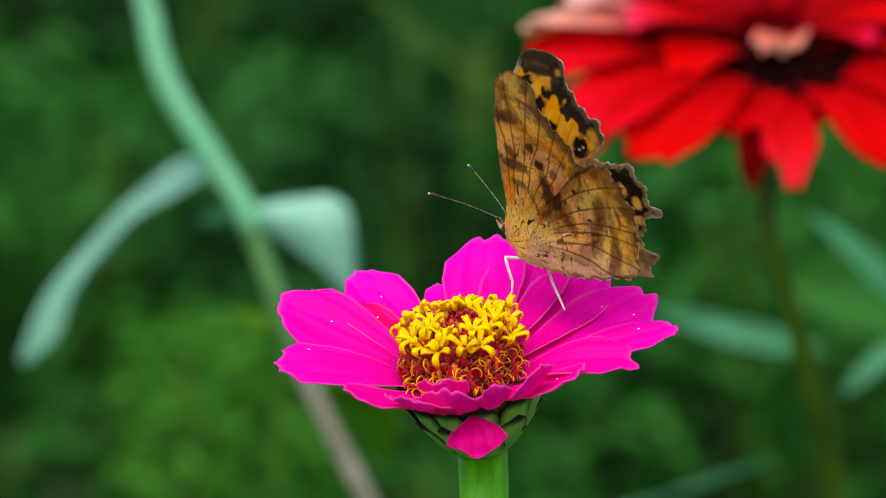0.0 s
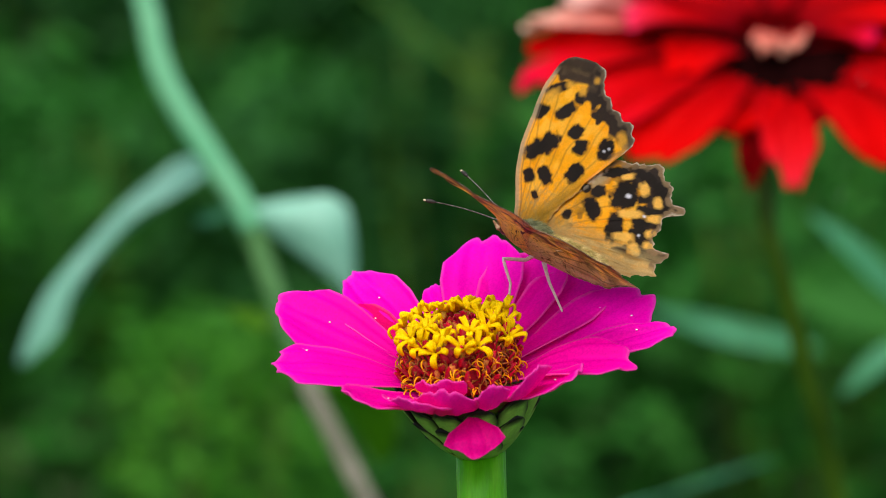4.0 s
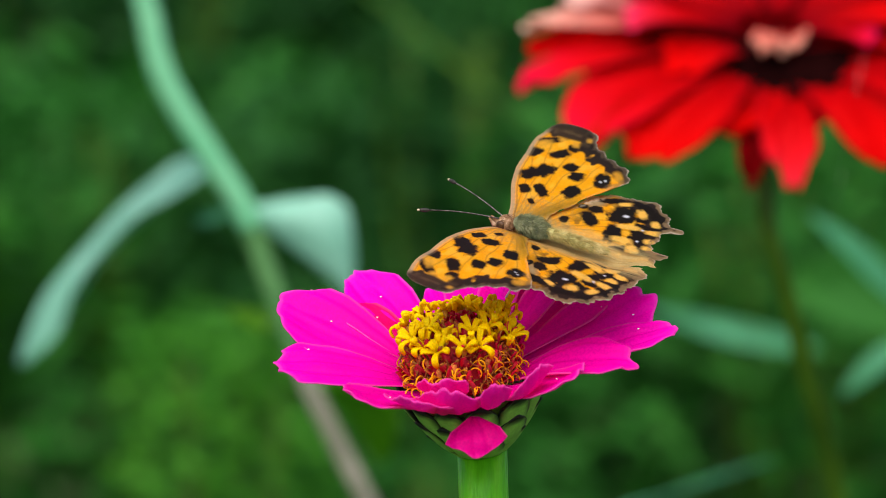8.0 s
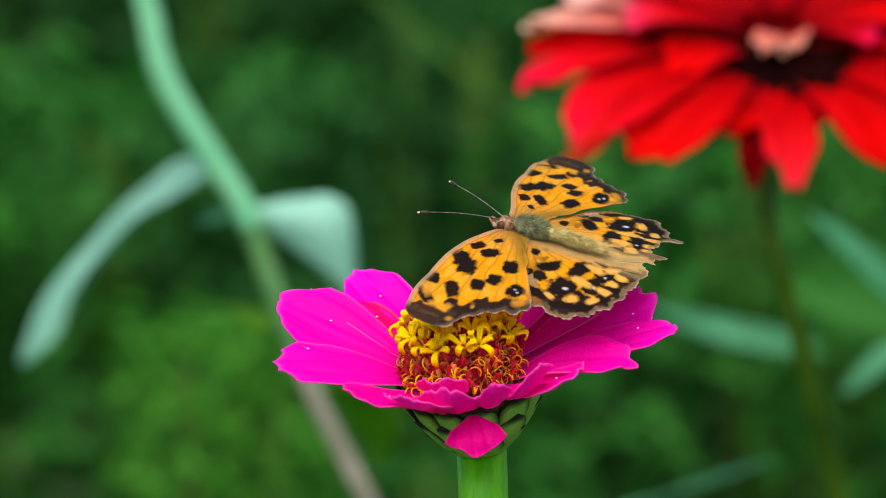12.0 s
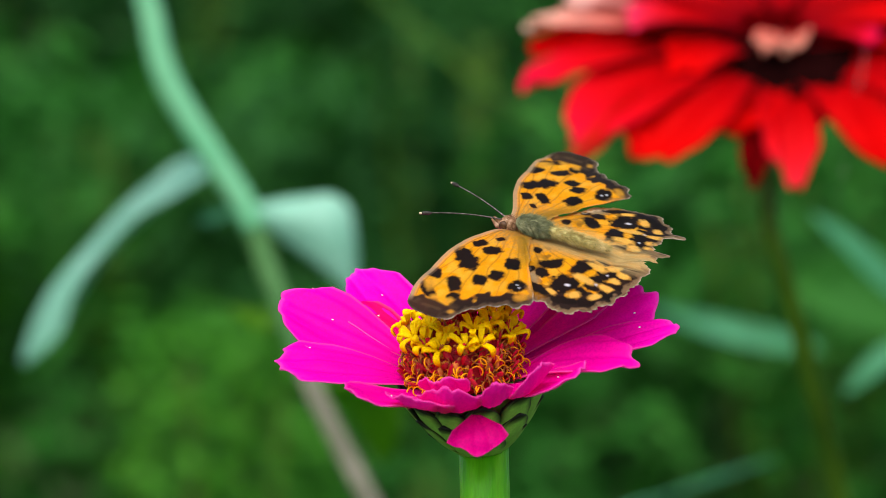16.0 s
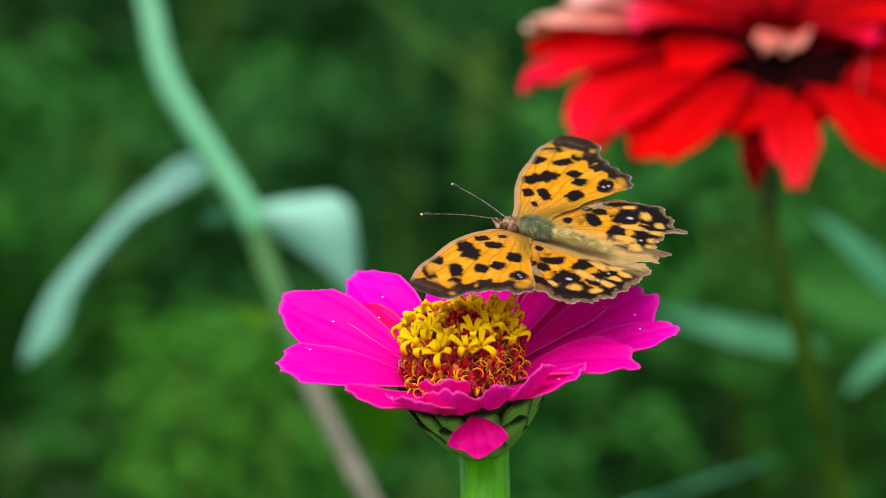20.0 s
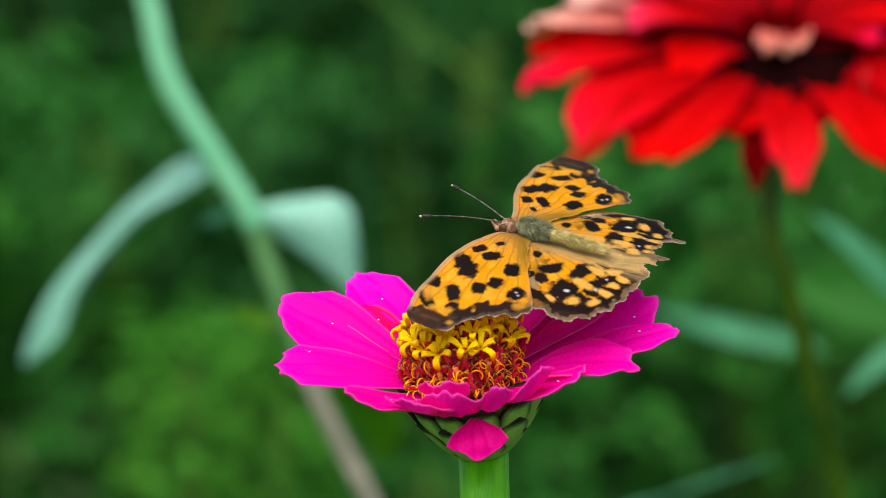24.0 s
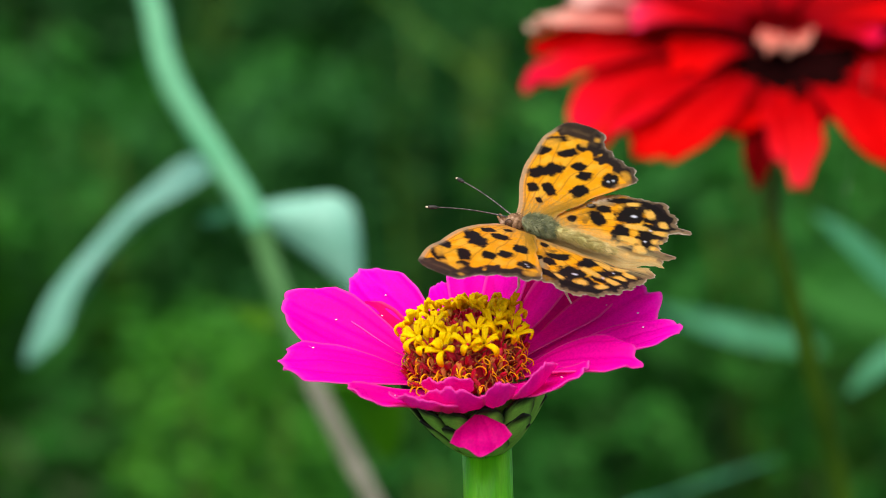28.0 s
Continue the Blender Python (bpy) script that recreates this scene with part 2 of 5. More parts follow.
# ---- ground ----
def build_ground():
    n = 60
    g = np.linspace(-1, 1, n)
    reach = np.sign(g) * (np.abs(g) ** 3) * 300
    x, y = np.meshgrid(reach, reach, indexing="ij")
    z = (wave(x * 2.1 + 50, y * 2.1 + 50, 3) - 0.5) * 0.05
    pts = np.stack([x, y, z], 2)
    idx = np.arange(n * n).reshape(n, n)
    faces = np.stack([idx[:-1, :-1].ravel(), idx[1:, :-1].ravel(), idx[1:, 1:].ravel(), idx[:-1, 1:].ravel()], 1).tolist()
    ob = new("ground", mesh_of("ground", pts.reshape(-1, 3), faces, M_GROUND))
    tagged(ob, "dark garden soil overgrown with low green weeds", "ground", kind="structure")


build_ground()


# ---- petals ----
def petal_mesh(name, r0, r1, z0, z1, half, material, base, tip, bow=0.0, cup=0.18, roll=0.0, teeth=0.05, curl=0.0, seed=0, thick=0.00022, bend=0.0, ripple=1.0, fade=None, root=0.3, point=0.26, fade_from=7):
    """A ray petal lying along +x: from radius r0 at height z0 to r1 at z1, rounded and notched at the tip, ribbed along its length."""
    n, k = 36, 33
    s = np.linspace(0, 1, n)[:, None]
    t = np.linspace(-1, 1, k)[None, :]
    rnd = random.Random(seed)
    notch = teeth * (np.cos(t * math.pi * (2.1 + rnd.random()) + rnd.random() * 2) * 0.6 + np.cos(t * 9 + rnd.random() * 6) * 0.4) + 0.03 * (wave(t * 7 + seed * 3, 0 * t + seed, 3) - 0.5)
    end = 1 - point * np.abs(t) ** (2.6 if point < 0.3 else 1.4) + notch
    along = s * (1 + (end - 1) * s ** 2)
    prof = np.interp(along, [0, 0.12, 0.35, 0.62, 0.82, 1.1], [root, root * 0.7 + 0.24, 0.78, 1.0, 0.97, 0.7])
    length = math.hypot(r1 - r0, z1 - z0)
    tilt = math.atan2(z1 - z0, r1 - r0)
    w = t * half * prof
    lift = bow * 4 * along * (1 - along) * length * 0.25 - curl * along ** 3 * length
    rib = ripple * (np.cos(t * math.pi * 3.5) * 1.9 + np.cos(t * math.pi * 7 + seed) * 0.8) * along ** 0.5
    wob = ripple * ((wave(along * 3.2 + seed, t * 1.6 + 7 + 0 * s, seed) - 0.5) * 16 * along + (wave(along * 7 + seed, t * 3.1 + 3 + 0 * s, seed + 5) - 0.5) * 7 * along ** 2)
    up = lift + cup * half * t ** 2 * prof + rib + wob
    x = r0 + along * length * math.cos(tilt) - up * math.sin(tilt)
    z = z0 + along * length * math.sin(tilt) + up * math.cos(tilt)
    y = w + bend * along ** 2 * length + 0 * s
    a = radians(roll)
    zc = z0 + along * length * math.sin(tilt)
    y, z = y * math.cos(a) - (z - zc) * math.sin(a) * 1.0, zc + (z - zc) * math.cos(a) + y * math.sin(a) * np.minimum(1, along * 2)
    pts = np.stack([x + 0 * y, y, z + 0 * y], 2) * U
    base, tip = np.array(base), np.array(tip)
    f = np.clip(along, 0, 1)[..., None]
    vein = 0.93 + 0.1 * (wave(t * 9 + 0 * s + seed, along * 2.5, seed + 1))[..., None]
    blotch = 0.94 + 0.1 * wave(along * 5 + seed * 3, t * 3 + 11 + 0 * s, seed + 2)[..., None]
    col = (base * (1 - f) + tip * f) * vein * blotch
    if fade:
        col = col * (1 - f ** fade_from) + np.array(fade) * f ** fade_from
    edge = np.maximum(np.clip((np.abs(t) - 0.95) / 0.04, 0, 1) + 0 * s, np.clip((s - 0.97) / 0.02, 0, 1) + 0 * t)[..., None]
    col = col * (1 - 0.22 * edge) + np.array((0.95, 0.32, 0.6)) * 0.22 * edge if material is M_PINK else col
    under = col * 0.97 + np.array((0.06, 0.008, 0.02))
    v, faces, c = sheet(pts, thick, col, under)
    return mesh_of(name, v, faces, material, c)


# ---- pink zinnia ----
HEAD = pose(44 * U, 0, -214 * U) @ pose(0, 0, 0, 22, -6, 0)
FOOT = PLAN @ Vector((70 * U, 58 * U, -360 * U))
FOOT = Vector((FOOT.x + 0.004, FOOT.y + 0.01, 0))
pink = thing("pink_zinnia", pose(*FOOT), "magenta zinnia with a yellow-ringed crimson disc on a green stem", "flower")
PINK_HEAD = pose(*FOOT).inverted() @ PLAN @ HEAD
PINK_CUP = PINK_HEAD @ pose(4 * U, 0, 0, 0, -3, 0)

# angle, tip radius, tip height, half width, roll, cup, bow, curl
PETALS = [
    (158, 347, 114, 80, -20, 0.15, -0.1, 0.0), (184, 332, 66, 66, -8, 0.1, 0.1, 0.03), (124, 338, 92, 62, -12, 0.2, 0.0, 0.0), (138, 312, 66, 56, 0, 0.2, 0.0, 0.0),
    (99, 285, 52, 34, 0, 0.2, 0.0, 0.0), (79, 350, 110, 76, 0, 0.25, 0.0, 0.0), (62, 350, 88, 82, 4, 0.2, 0.0, 0.0), (42, 354, 62, 80, 10, 0.2, 0.0, 0.0),
    (20, 366, 44, 90, 14, 0.1, 0.0, 0.0), (3, 376, 30, 50, 4, 0.1, 0.0, 0.0), (343, 304, 26, 62, 6, 0.25, 0.25, 0.05), (318, 262, 44, 58, 8, 0.2, -0.2, 0.0),
    (306, 224, 62, 46, 10, 0.3, -0.7, -0.05), (283, 207, 52, 34, 4, 0.35, -0.8, -0.05), (257, 212, 52, 56, -6, 0.3, -0.8, -0.05), (242, 240, 52, 62, -4, 0.25, -0.6, 0.0), (220, 275, 52, 62, -6, 0.2, -0.3, 0.0),
    (144, 326, 98, 28, 0, 0.3, 0.0, -0.02), (252, 185, 62, 46, 6, 0.3, -0.4, 0.0),
]


def build_pink():
    rnd_grain = random.Random(3)
    for i, (ang, r1, z1, half, roll, cup, bow, curl) in enumerate(PETALS):
        # tip tint follows the light by bearing; petal 3 is reddened for its shade
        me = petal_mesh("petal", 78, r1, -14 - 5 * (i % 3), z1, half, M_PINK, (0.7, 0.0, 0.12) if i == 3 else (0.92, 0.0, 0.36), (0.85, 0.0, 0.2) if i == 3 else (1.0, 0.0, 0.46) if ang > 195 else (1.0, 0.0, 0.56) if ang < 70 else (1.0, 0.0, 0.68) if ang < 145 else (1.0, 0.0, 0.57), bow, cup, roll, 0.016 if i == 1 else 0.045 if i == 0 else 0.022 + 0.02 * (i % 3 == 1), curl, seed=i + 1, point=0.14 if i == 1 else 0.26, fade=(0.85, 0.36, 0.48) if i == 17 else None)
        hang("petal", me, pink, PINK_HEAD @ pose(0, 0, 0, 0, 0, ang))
    v, f = ball(2.4 * U, 2.0 * U, 1.5 * U, 0.2, 5, 7)
    grain = mesh_of("pollen_grain", v, f, M_GRAIN)
    for i in (0, 0, 1, 2, 2, 2, 7, 8, 8, 9, 11, 15):
        ob = [o for o in pink.children if o.name.startswith("petal")][i]
        at = ob.data.vertices[rnd_grain.randrange(650, 1130)].co
        hang("pollen_grain", grain, pink, ob.matrix_basis @ Matrix.Translation(at + Vector((0, 0, 0.8 * U))), "tiny white pollen grain")
    me = petal_mesh("petal", 126, 188, -30, -88, 56, M_PINK, (0.88, 0.0, 0.24), (1.0, 0.0, 0.36), 0.25, -0.1, 0, 0.02, 0.0, seed=40, root=0.04, point=0.42)
    hang("petal", me, pink, PINK_HEAD @ pose(0, 0, 0, 0, 0, 271), "small magenta petal drooping below the rest")
    # receptacle and bracts
    v, f = lathe([(p[0] * U, p[1] * U) for p in ((38, -160), (40, -151), (52, -134), (70, -106), (86, -68), (90, -30), (78, -16))], 32)
    cols = np.tile(np.array((0.12, 0.34, 0.03)), (len(v), 1))
    hang("receptacle", mesh_of("receptacle", v, f, M_BRACT, cols), pink, PINK_CUP)
    rnd = random.Random(5)
    for row, (count, rb, zb, rt, zt, half) in enumerate(((9, 42, -151, 86, -95, 29), (11, 66, -126, 108, -57, 33), (13, 89, -90, 122, -17, 32))):
        n, k = 12, 9
        s = np.linspace(0, 1, n)[:, None]
        t = np.linspace(-1, 1, k)[None, :]
        out = 1 - 0.3 * np.abs(t) ** 2.2
        al = s * (1 + (out - 1) * s)
        hw = half * np.interp(al, [0, 0.5, 0.85, 1], [0.75, 1.0, 0.85, 0.5])
        bulge = 6 * np.sin(al * math.pi) * (1 - 0.6 * t ** 2)
        x = rb + (rt - rb) * al + bulge * 0.8 + 4 + row * 2 + 9 * al ** 4 - 5 * t ** 2 * (half / 28) + 3 * t
        z = zb + (zt - zb) * al - bulge * 0.3
        pts = np.stack([x, t * hw + 0 * s, z], 2) * U
        edge = np.clip(np.maximum((np.abs(t) - 0.66) * 6 * np.clip(al * 2.4 - 0.5, 0, 1), (al - 0.72) * 8), 0, 1)[..., None]
        green = np.array((0.28, 0.54, 0.08)) * (0.8 + 0.5 * wave(al * 4, t * 3 + 5 + 0 * s, row)[..., None])
        col = green * (1 - edge) + np.array((0.012, 0.014, 0.008)) * edge
        v, f, c = sheet(pts, 0.0006, col)
        me = mesh_of("bract", v, f, M_BRACT, c)
        for j in range(count):
            hang("bract", me, pink, PINK_CUP @ pose(0, 0, 0, 0, 0, 360 * j / count + row * 13 + rnd.uniform(-3, 3)))
    # stem
    top = PINK_CUP @ Vector((0, 0, -152 * U))
    pts = [(0, 0, 0), (0.006, 0.004, 0.2), (top.x + 0.0012, top.y + 0.001, top.z - 0.06), (top.x + 0.0006, top.y, top.z - 0.02), (top.x, top.y, top.z)]
    v, f = tube(smooth_line(pts, 40), [0.0044, 0.0042, 0.004, 0.0038, 0.0039], 20, 0.03, 6)
    hang("stem", mesh_of("stem", v, f, M_STEM), pink)
    # disc, a little off the petals' centre
    PINK_DISC = PINK_HEAD @ pose(-8 * U, 0, 2 * U)
    v, f = lathe([(r * U, z * U) for r, z in ((88, -12), (90, 8), (86, 35), (79, 60), (66, 76), (48, 80), (28, 72), (10, 66))], 36, 0.08)
    hang("disc", mesh_of("disc", v, f, M_CORE), pink, PINK_DISC)
    # crimson scales on the cone and in its hollow top
    scales = []
    for q in range(3):
        n, k = 6, 5
        s, t = np.linspace(0, 1, n)[:, None], np.linspace(-1, 1, k)[None, :]
        hw = 7.6 * np.sin((0.25 + 0.72 * s) * math.pi) ** 0.6
        pts = np.stack([6 * np.sin(s * 2.6 + q * 0.4) - 3 * t ** 2 + 9 * s ** 3, t * hw, 34 * s + 0 * t], 2) * U
        v, f, _ = sheet(pts, 0.0001)
        me = mesh_of("scale", v, f, [M_CHAFF, M_CHAFF_TIP])
        for pol in me.polygons:
            if pol.center.z > (30 + 1.5 * q) * U:
                pol.material_index = 1
        scales.append(me)
    for row in range(6):
        z, r = -6 + row * 13, 95 - row * 3
        for j in range(24):
            a = 360 * (j + 0.5 * (row % 2)) / 24 + rnd.uniform(-4, 4)
            hang("scale", scales[rnd.randrange(3)], pink, PINK_DISC @ pose(0, 0, 0, 0, 0, a) @ pose(r * U, 0, (z + rnd.uniform(-4, 4)) * U, rnd.uniform(-26, 26), rnd.uniform(-4, 34), rnd.uniform(-50, 50)))
    # pale tubes below the florets
    v, f = tube([(0, 0, -6 * U), (1 * U, 0, 12 * U), (4 * U, 0, 30 * U)], [3.4 * U, 4.2 * U, 5.2 * U], 9)
    pale_tube = mesh_of("floret_tube", v, f, M_TUBE_PINK)
    for j in range(30):
        hang("floret_tube", pale_tube, pink, PINK_DISC @ pose(0, 0, 0, 0, 0, 12 * j + rnd.uniform(-5, 5)) @ pose((84 + rnd.uniform(-3, 5)) * U, 0, (22 + rnd.uniform(-14, 12)) * U, rnd.uniform(-14, 14), rnd.uniform(-4, 16), 0))
    for j in range(40):
        r, a = 40 * math.sqrt(rnd.random()), rnd.uniform(0, 360)
        hang("scale", scales[rnd.randrange(3)], pink, PINK_DISC @ pose(0, 0, 0, 0, 0, a) @ pose(r * U, 0, 66 * U, rnd.uniform(-10, 10), rnd.uniform(-35, 5), rnd.uniform(-40, 40)))
    # yellow star florets round the top
    florets = []
    for q in range(4):
        pr = random.Random(q + 20)
        pieces = []
        for j in range(5):
            a = 2 * math.pi * (j + pr.uniform(-0.15, 0.15)) / 5
            n, k = 8, 7
            s, t = np.linspace(0, 1, n)[:, None], np.linspace(-1, 1, k)[None, :]
            hw = 5.6 * np.interp(s, [0, 0.3, 0.7, 0.9, 1], [0.6, 0.95, 1.08, 0.95, 0.55])
            reach_out, drop, rise = pr.uniform(17, 29), pr.uniform(-6, 22), pr.uniform(12, 26)
            x = 3 + reach_out * np.sin(s * 1.75) / math.sin(1.57)
            z = 30 + rise * np.sin(s * 2.2) - drop * s ** 2.5 + 1.5 * t ** 2
            pts = np.stack([x + 0 * t, t * hw, z], 2)
            ca, sa = math.cos(a), math.sin(a)
            pts = np.stack([pts[..., 0] * ca - pts[..., 1] * sa, pts[..., 0] * sa + pts[..., 1] * ca, pts[..., 2]], 2) * U
            v, f, _ = sheet(pts, 0.00034)
            pieces.append((v, f))
        lobes = joined(pieces)
        shaft = tube([(0, 0, -14 * U), (0, 0, 8 * U), (0, 0, 28 * U)], [3.2 * U, 3.6 * U, 5.5 * U], 8)
        v, f = joined([lobes, shaft])
        me = mesh_of("yellow_floret", v, f, [M_YELLOW, M_TUBE])
        first = len(lobes[1])
        for pol in me.polygons:
            pol.material_index = 1 if pol.index >= first else 0
        florets.append(me)
    for count, r, z, lean, wob in ((10, 58, 60, 4, 9), (16, 78, 50, 26, 13)):
        for j in range(count):
            a = 360 * j / count + rnd.uniform(-7, 7)
            m = pose(0, 0, 0, 0, 0, a) @ pose((r + rnd.uniform(-4, 4)) * U, 0, (z + rnd.uniform(-wob, wob)) * U, rnd.uniform(-12, 12), lean + rnd.uniform(-9, 9), rnd.uniform(0, 72))
            hang("yellow_floret", florets[rnd.randrange(4)], pink, PINK_DISC @ m)
    # curled orange styles on the flank
    curls = []
    for q in range(4):
        pr = random.Random(q + 60)
        turn, rad = pr.uniform(2.4, 4.2), pr.uniform(8, 12)
        line = [(0, 0, -14 * U), (0, 0, -4 * U)] + [((rad - rad * math.cos(b)) * U, 1.5 * b * U, rad * math.sin(b) * U) for b in np.linspace(0.1, turn, 12)]
        v, f = tube(line, [1.1 * U, 1.5 * U, 1.0 * U], 7)
        curls.append(mesh_of("style", v, f, M_STYLE))
    for j in range(170):
        z = rnd.uniform(-4, 56)
        r = 99 - z * 0.16
        m = pose(0, 0, 0, 0, 0, 360 * j / 170 + rnd.uniform(-6, 6)) @ pose((r + rnd.uniform(-2, 6)) * U, 0, z * U, rnd.uniform(-50, 50), rnd.uniform(20, 65), rnd.uniform(-70, 70)) @ Matrix.Scale(rnd.uniform(0.6, 1.05), 4)
        hang("style", curls[rnd.randrange(4)], pink, PINK_DISC @ m)
    withered = []
    for me in curls:
        dry = me.copy()
        dry.materials[0] = M_CHAFF_TIP
        withered.append(dry)
    for j in range(110):
        z = rnd.uniform(2, 66)
        m = pose(0, 0, 0, 0, 0, rnd.uniform(0, 360)) @ pose((99 - z * 0.18 + rnd.uniform(-4, 3)) * U, 0, z * U, rnd.uniform(-90, 90), rnd.uniform(0, 80), rnd.uniform(-90, 90))
        hang("withered_floret", withered[rnd.randrange(4)], pink, PINK_DISC @ m)


build_pink()

# ---- butterfly ----
# body frame: x towards the tail, y up from the back, z to the body's left
BODY_TURN = Matrix(((0.91, 0.124, -0.395), (-0.302, 0.851, -0.429), (0.283, 0.509, 0.813)))
FLIP = Matrix(((1, 0, 0), (0, 0, -1), (0, 1, 0)))
DEEP = 95


def perch(rx, ry, rz, across, down):
    """The butterfly's pose on the flower: small turns in its own frame and a small shift."""
    turn = (FLIP @ BODY_TURN).to_quaternion() @ Euler((radians(rx), radians(ry), radians(rz))).to_quaternion()
    k = 1 + DEEP * U / REACH
    return PLAN @ Matrix.LocRotScale(Vector(((893.6 - 784 + across) * U * k, DEEP * U, (441 - 381.2 - down) * U * k)), turn, None)


REST = perch(-0.1, -1.5, -1.5, -2, 0)
butterfly = thing("butterfly", REST, "orange black-spotted butterfly with ragged wing edges perched on a flower", "butterfly")


def blob(u, v, cu, cv, ru, rv, ang, soft=0.22, seed=0):
    """How far a place lies inside an oval spot with an uneven edge."""
    a = radians(ang)
    x, y = u - cu, v - cv
    p, q = x * math.cos(a) + y * math.sin(a), -x * math.sin(a) + y * math.cos(a)
    d = (np.abs(p / ru) ** 2.7 + np.abs(q / rv) ** 2.7) ** (1 / 2.7) + (wave(u / 7 + seed, v / 7, 9) - 0.5) * 0.4 + (wave(u / 2.6 + seed, v / 2.6, 19) - 0.5) * 0.16
    return np.clip((1 + soft - d) / (2 * soft), 0, 1)


def lay(col, amount, colour):
    return col * (1 - amount[..., None]) + np.array(colour) * amount[..., None]


def rim_near(u, v, outline, width):
    """1 on the outline, 0 further in than width."""
    d = np.full(u.shape, 1e9)
    for i in range(len(outline)):
        a, b = outline[i], outline[(i + 1) % len(outline)]
        ab = b - a
        t = np.clip(((u - a[0]) * ab[0] + (v - a[1]) * ab[1]) / (ab @ ab + 1e-9), 0, 1)
        d = np.minimum(d, np.hypot(u - a[0] - t * ab[0], v - a[1] - t * ab[1]))
    return d


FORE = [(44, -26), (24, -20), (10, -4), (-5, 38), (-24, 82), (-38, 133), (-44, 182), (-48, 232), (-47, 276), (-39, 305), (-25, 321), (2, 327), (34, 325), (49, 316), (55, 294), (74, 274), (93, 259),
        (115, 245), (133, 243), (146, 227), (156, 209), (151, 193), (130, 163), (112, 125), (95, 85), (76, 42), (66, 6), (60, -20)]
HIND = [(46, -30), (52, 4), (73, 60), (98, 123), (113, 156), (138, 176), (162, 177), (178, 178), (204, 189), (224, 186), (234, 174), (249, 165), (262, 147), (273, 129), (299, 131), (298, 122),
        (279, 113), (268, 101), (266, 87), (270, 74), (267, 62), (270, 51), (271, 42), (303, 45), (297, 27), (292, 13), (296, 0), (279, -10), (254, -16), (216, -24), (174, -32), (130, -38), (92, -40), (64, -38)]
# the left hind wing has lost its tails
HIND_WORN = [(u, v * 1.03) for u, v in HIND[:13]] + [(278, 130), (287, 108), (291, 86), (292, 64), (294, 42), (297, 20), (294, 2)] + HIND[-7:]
BLACK, ORANGE = (0.008, 0.005, 0.003), (0.94, 0.385, 0.0)
FORE_SPOTS = [(-9, 137, 22, 16, 55), (10, 156, 20, 17, 76), (28, 98, 18, 11, 130), (0, 87, 12, 10, 123), (26, 57, 10, 6, 134), (78, 119, 18, 14, 69), (69, 167, 15, 13, 93), (47, 192, 14, 12, 61), (114, 180, 18, 15, 114),
              (-34, 207, 17, 13, 54), (12, 223, 20, 12, 59), (-22, 258, 22, 9, 40), (24, 254, 12, 9, 100)]
HIND_SPOTS = [(181, 117, 26, 22, 77), (133, 106, 12, 10, 60), (134, 73, 20, 12, 132), (188, 57, 25, 14, 105), (229, 91, 19, 16, 77), (234, 55, 16, 13, 110), (96, 47, 7, 8, 0), (108, 104, 9, 7, 30), (202, 162, 22, 9, 165), (236, 146, 15, 11, 130), (262, 112, 10, 14, 110), (273, 78, 9, 14, 100), (278, 48, 8, 12, 95), (150, 152, 26, 9, 20), (216, 122, 10, 8, 40)]


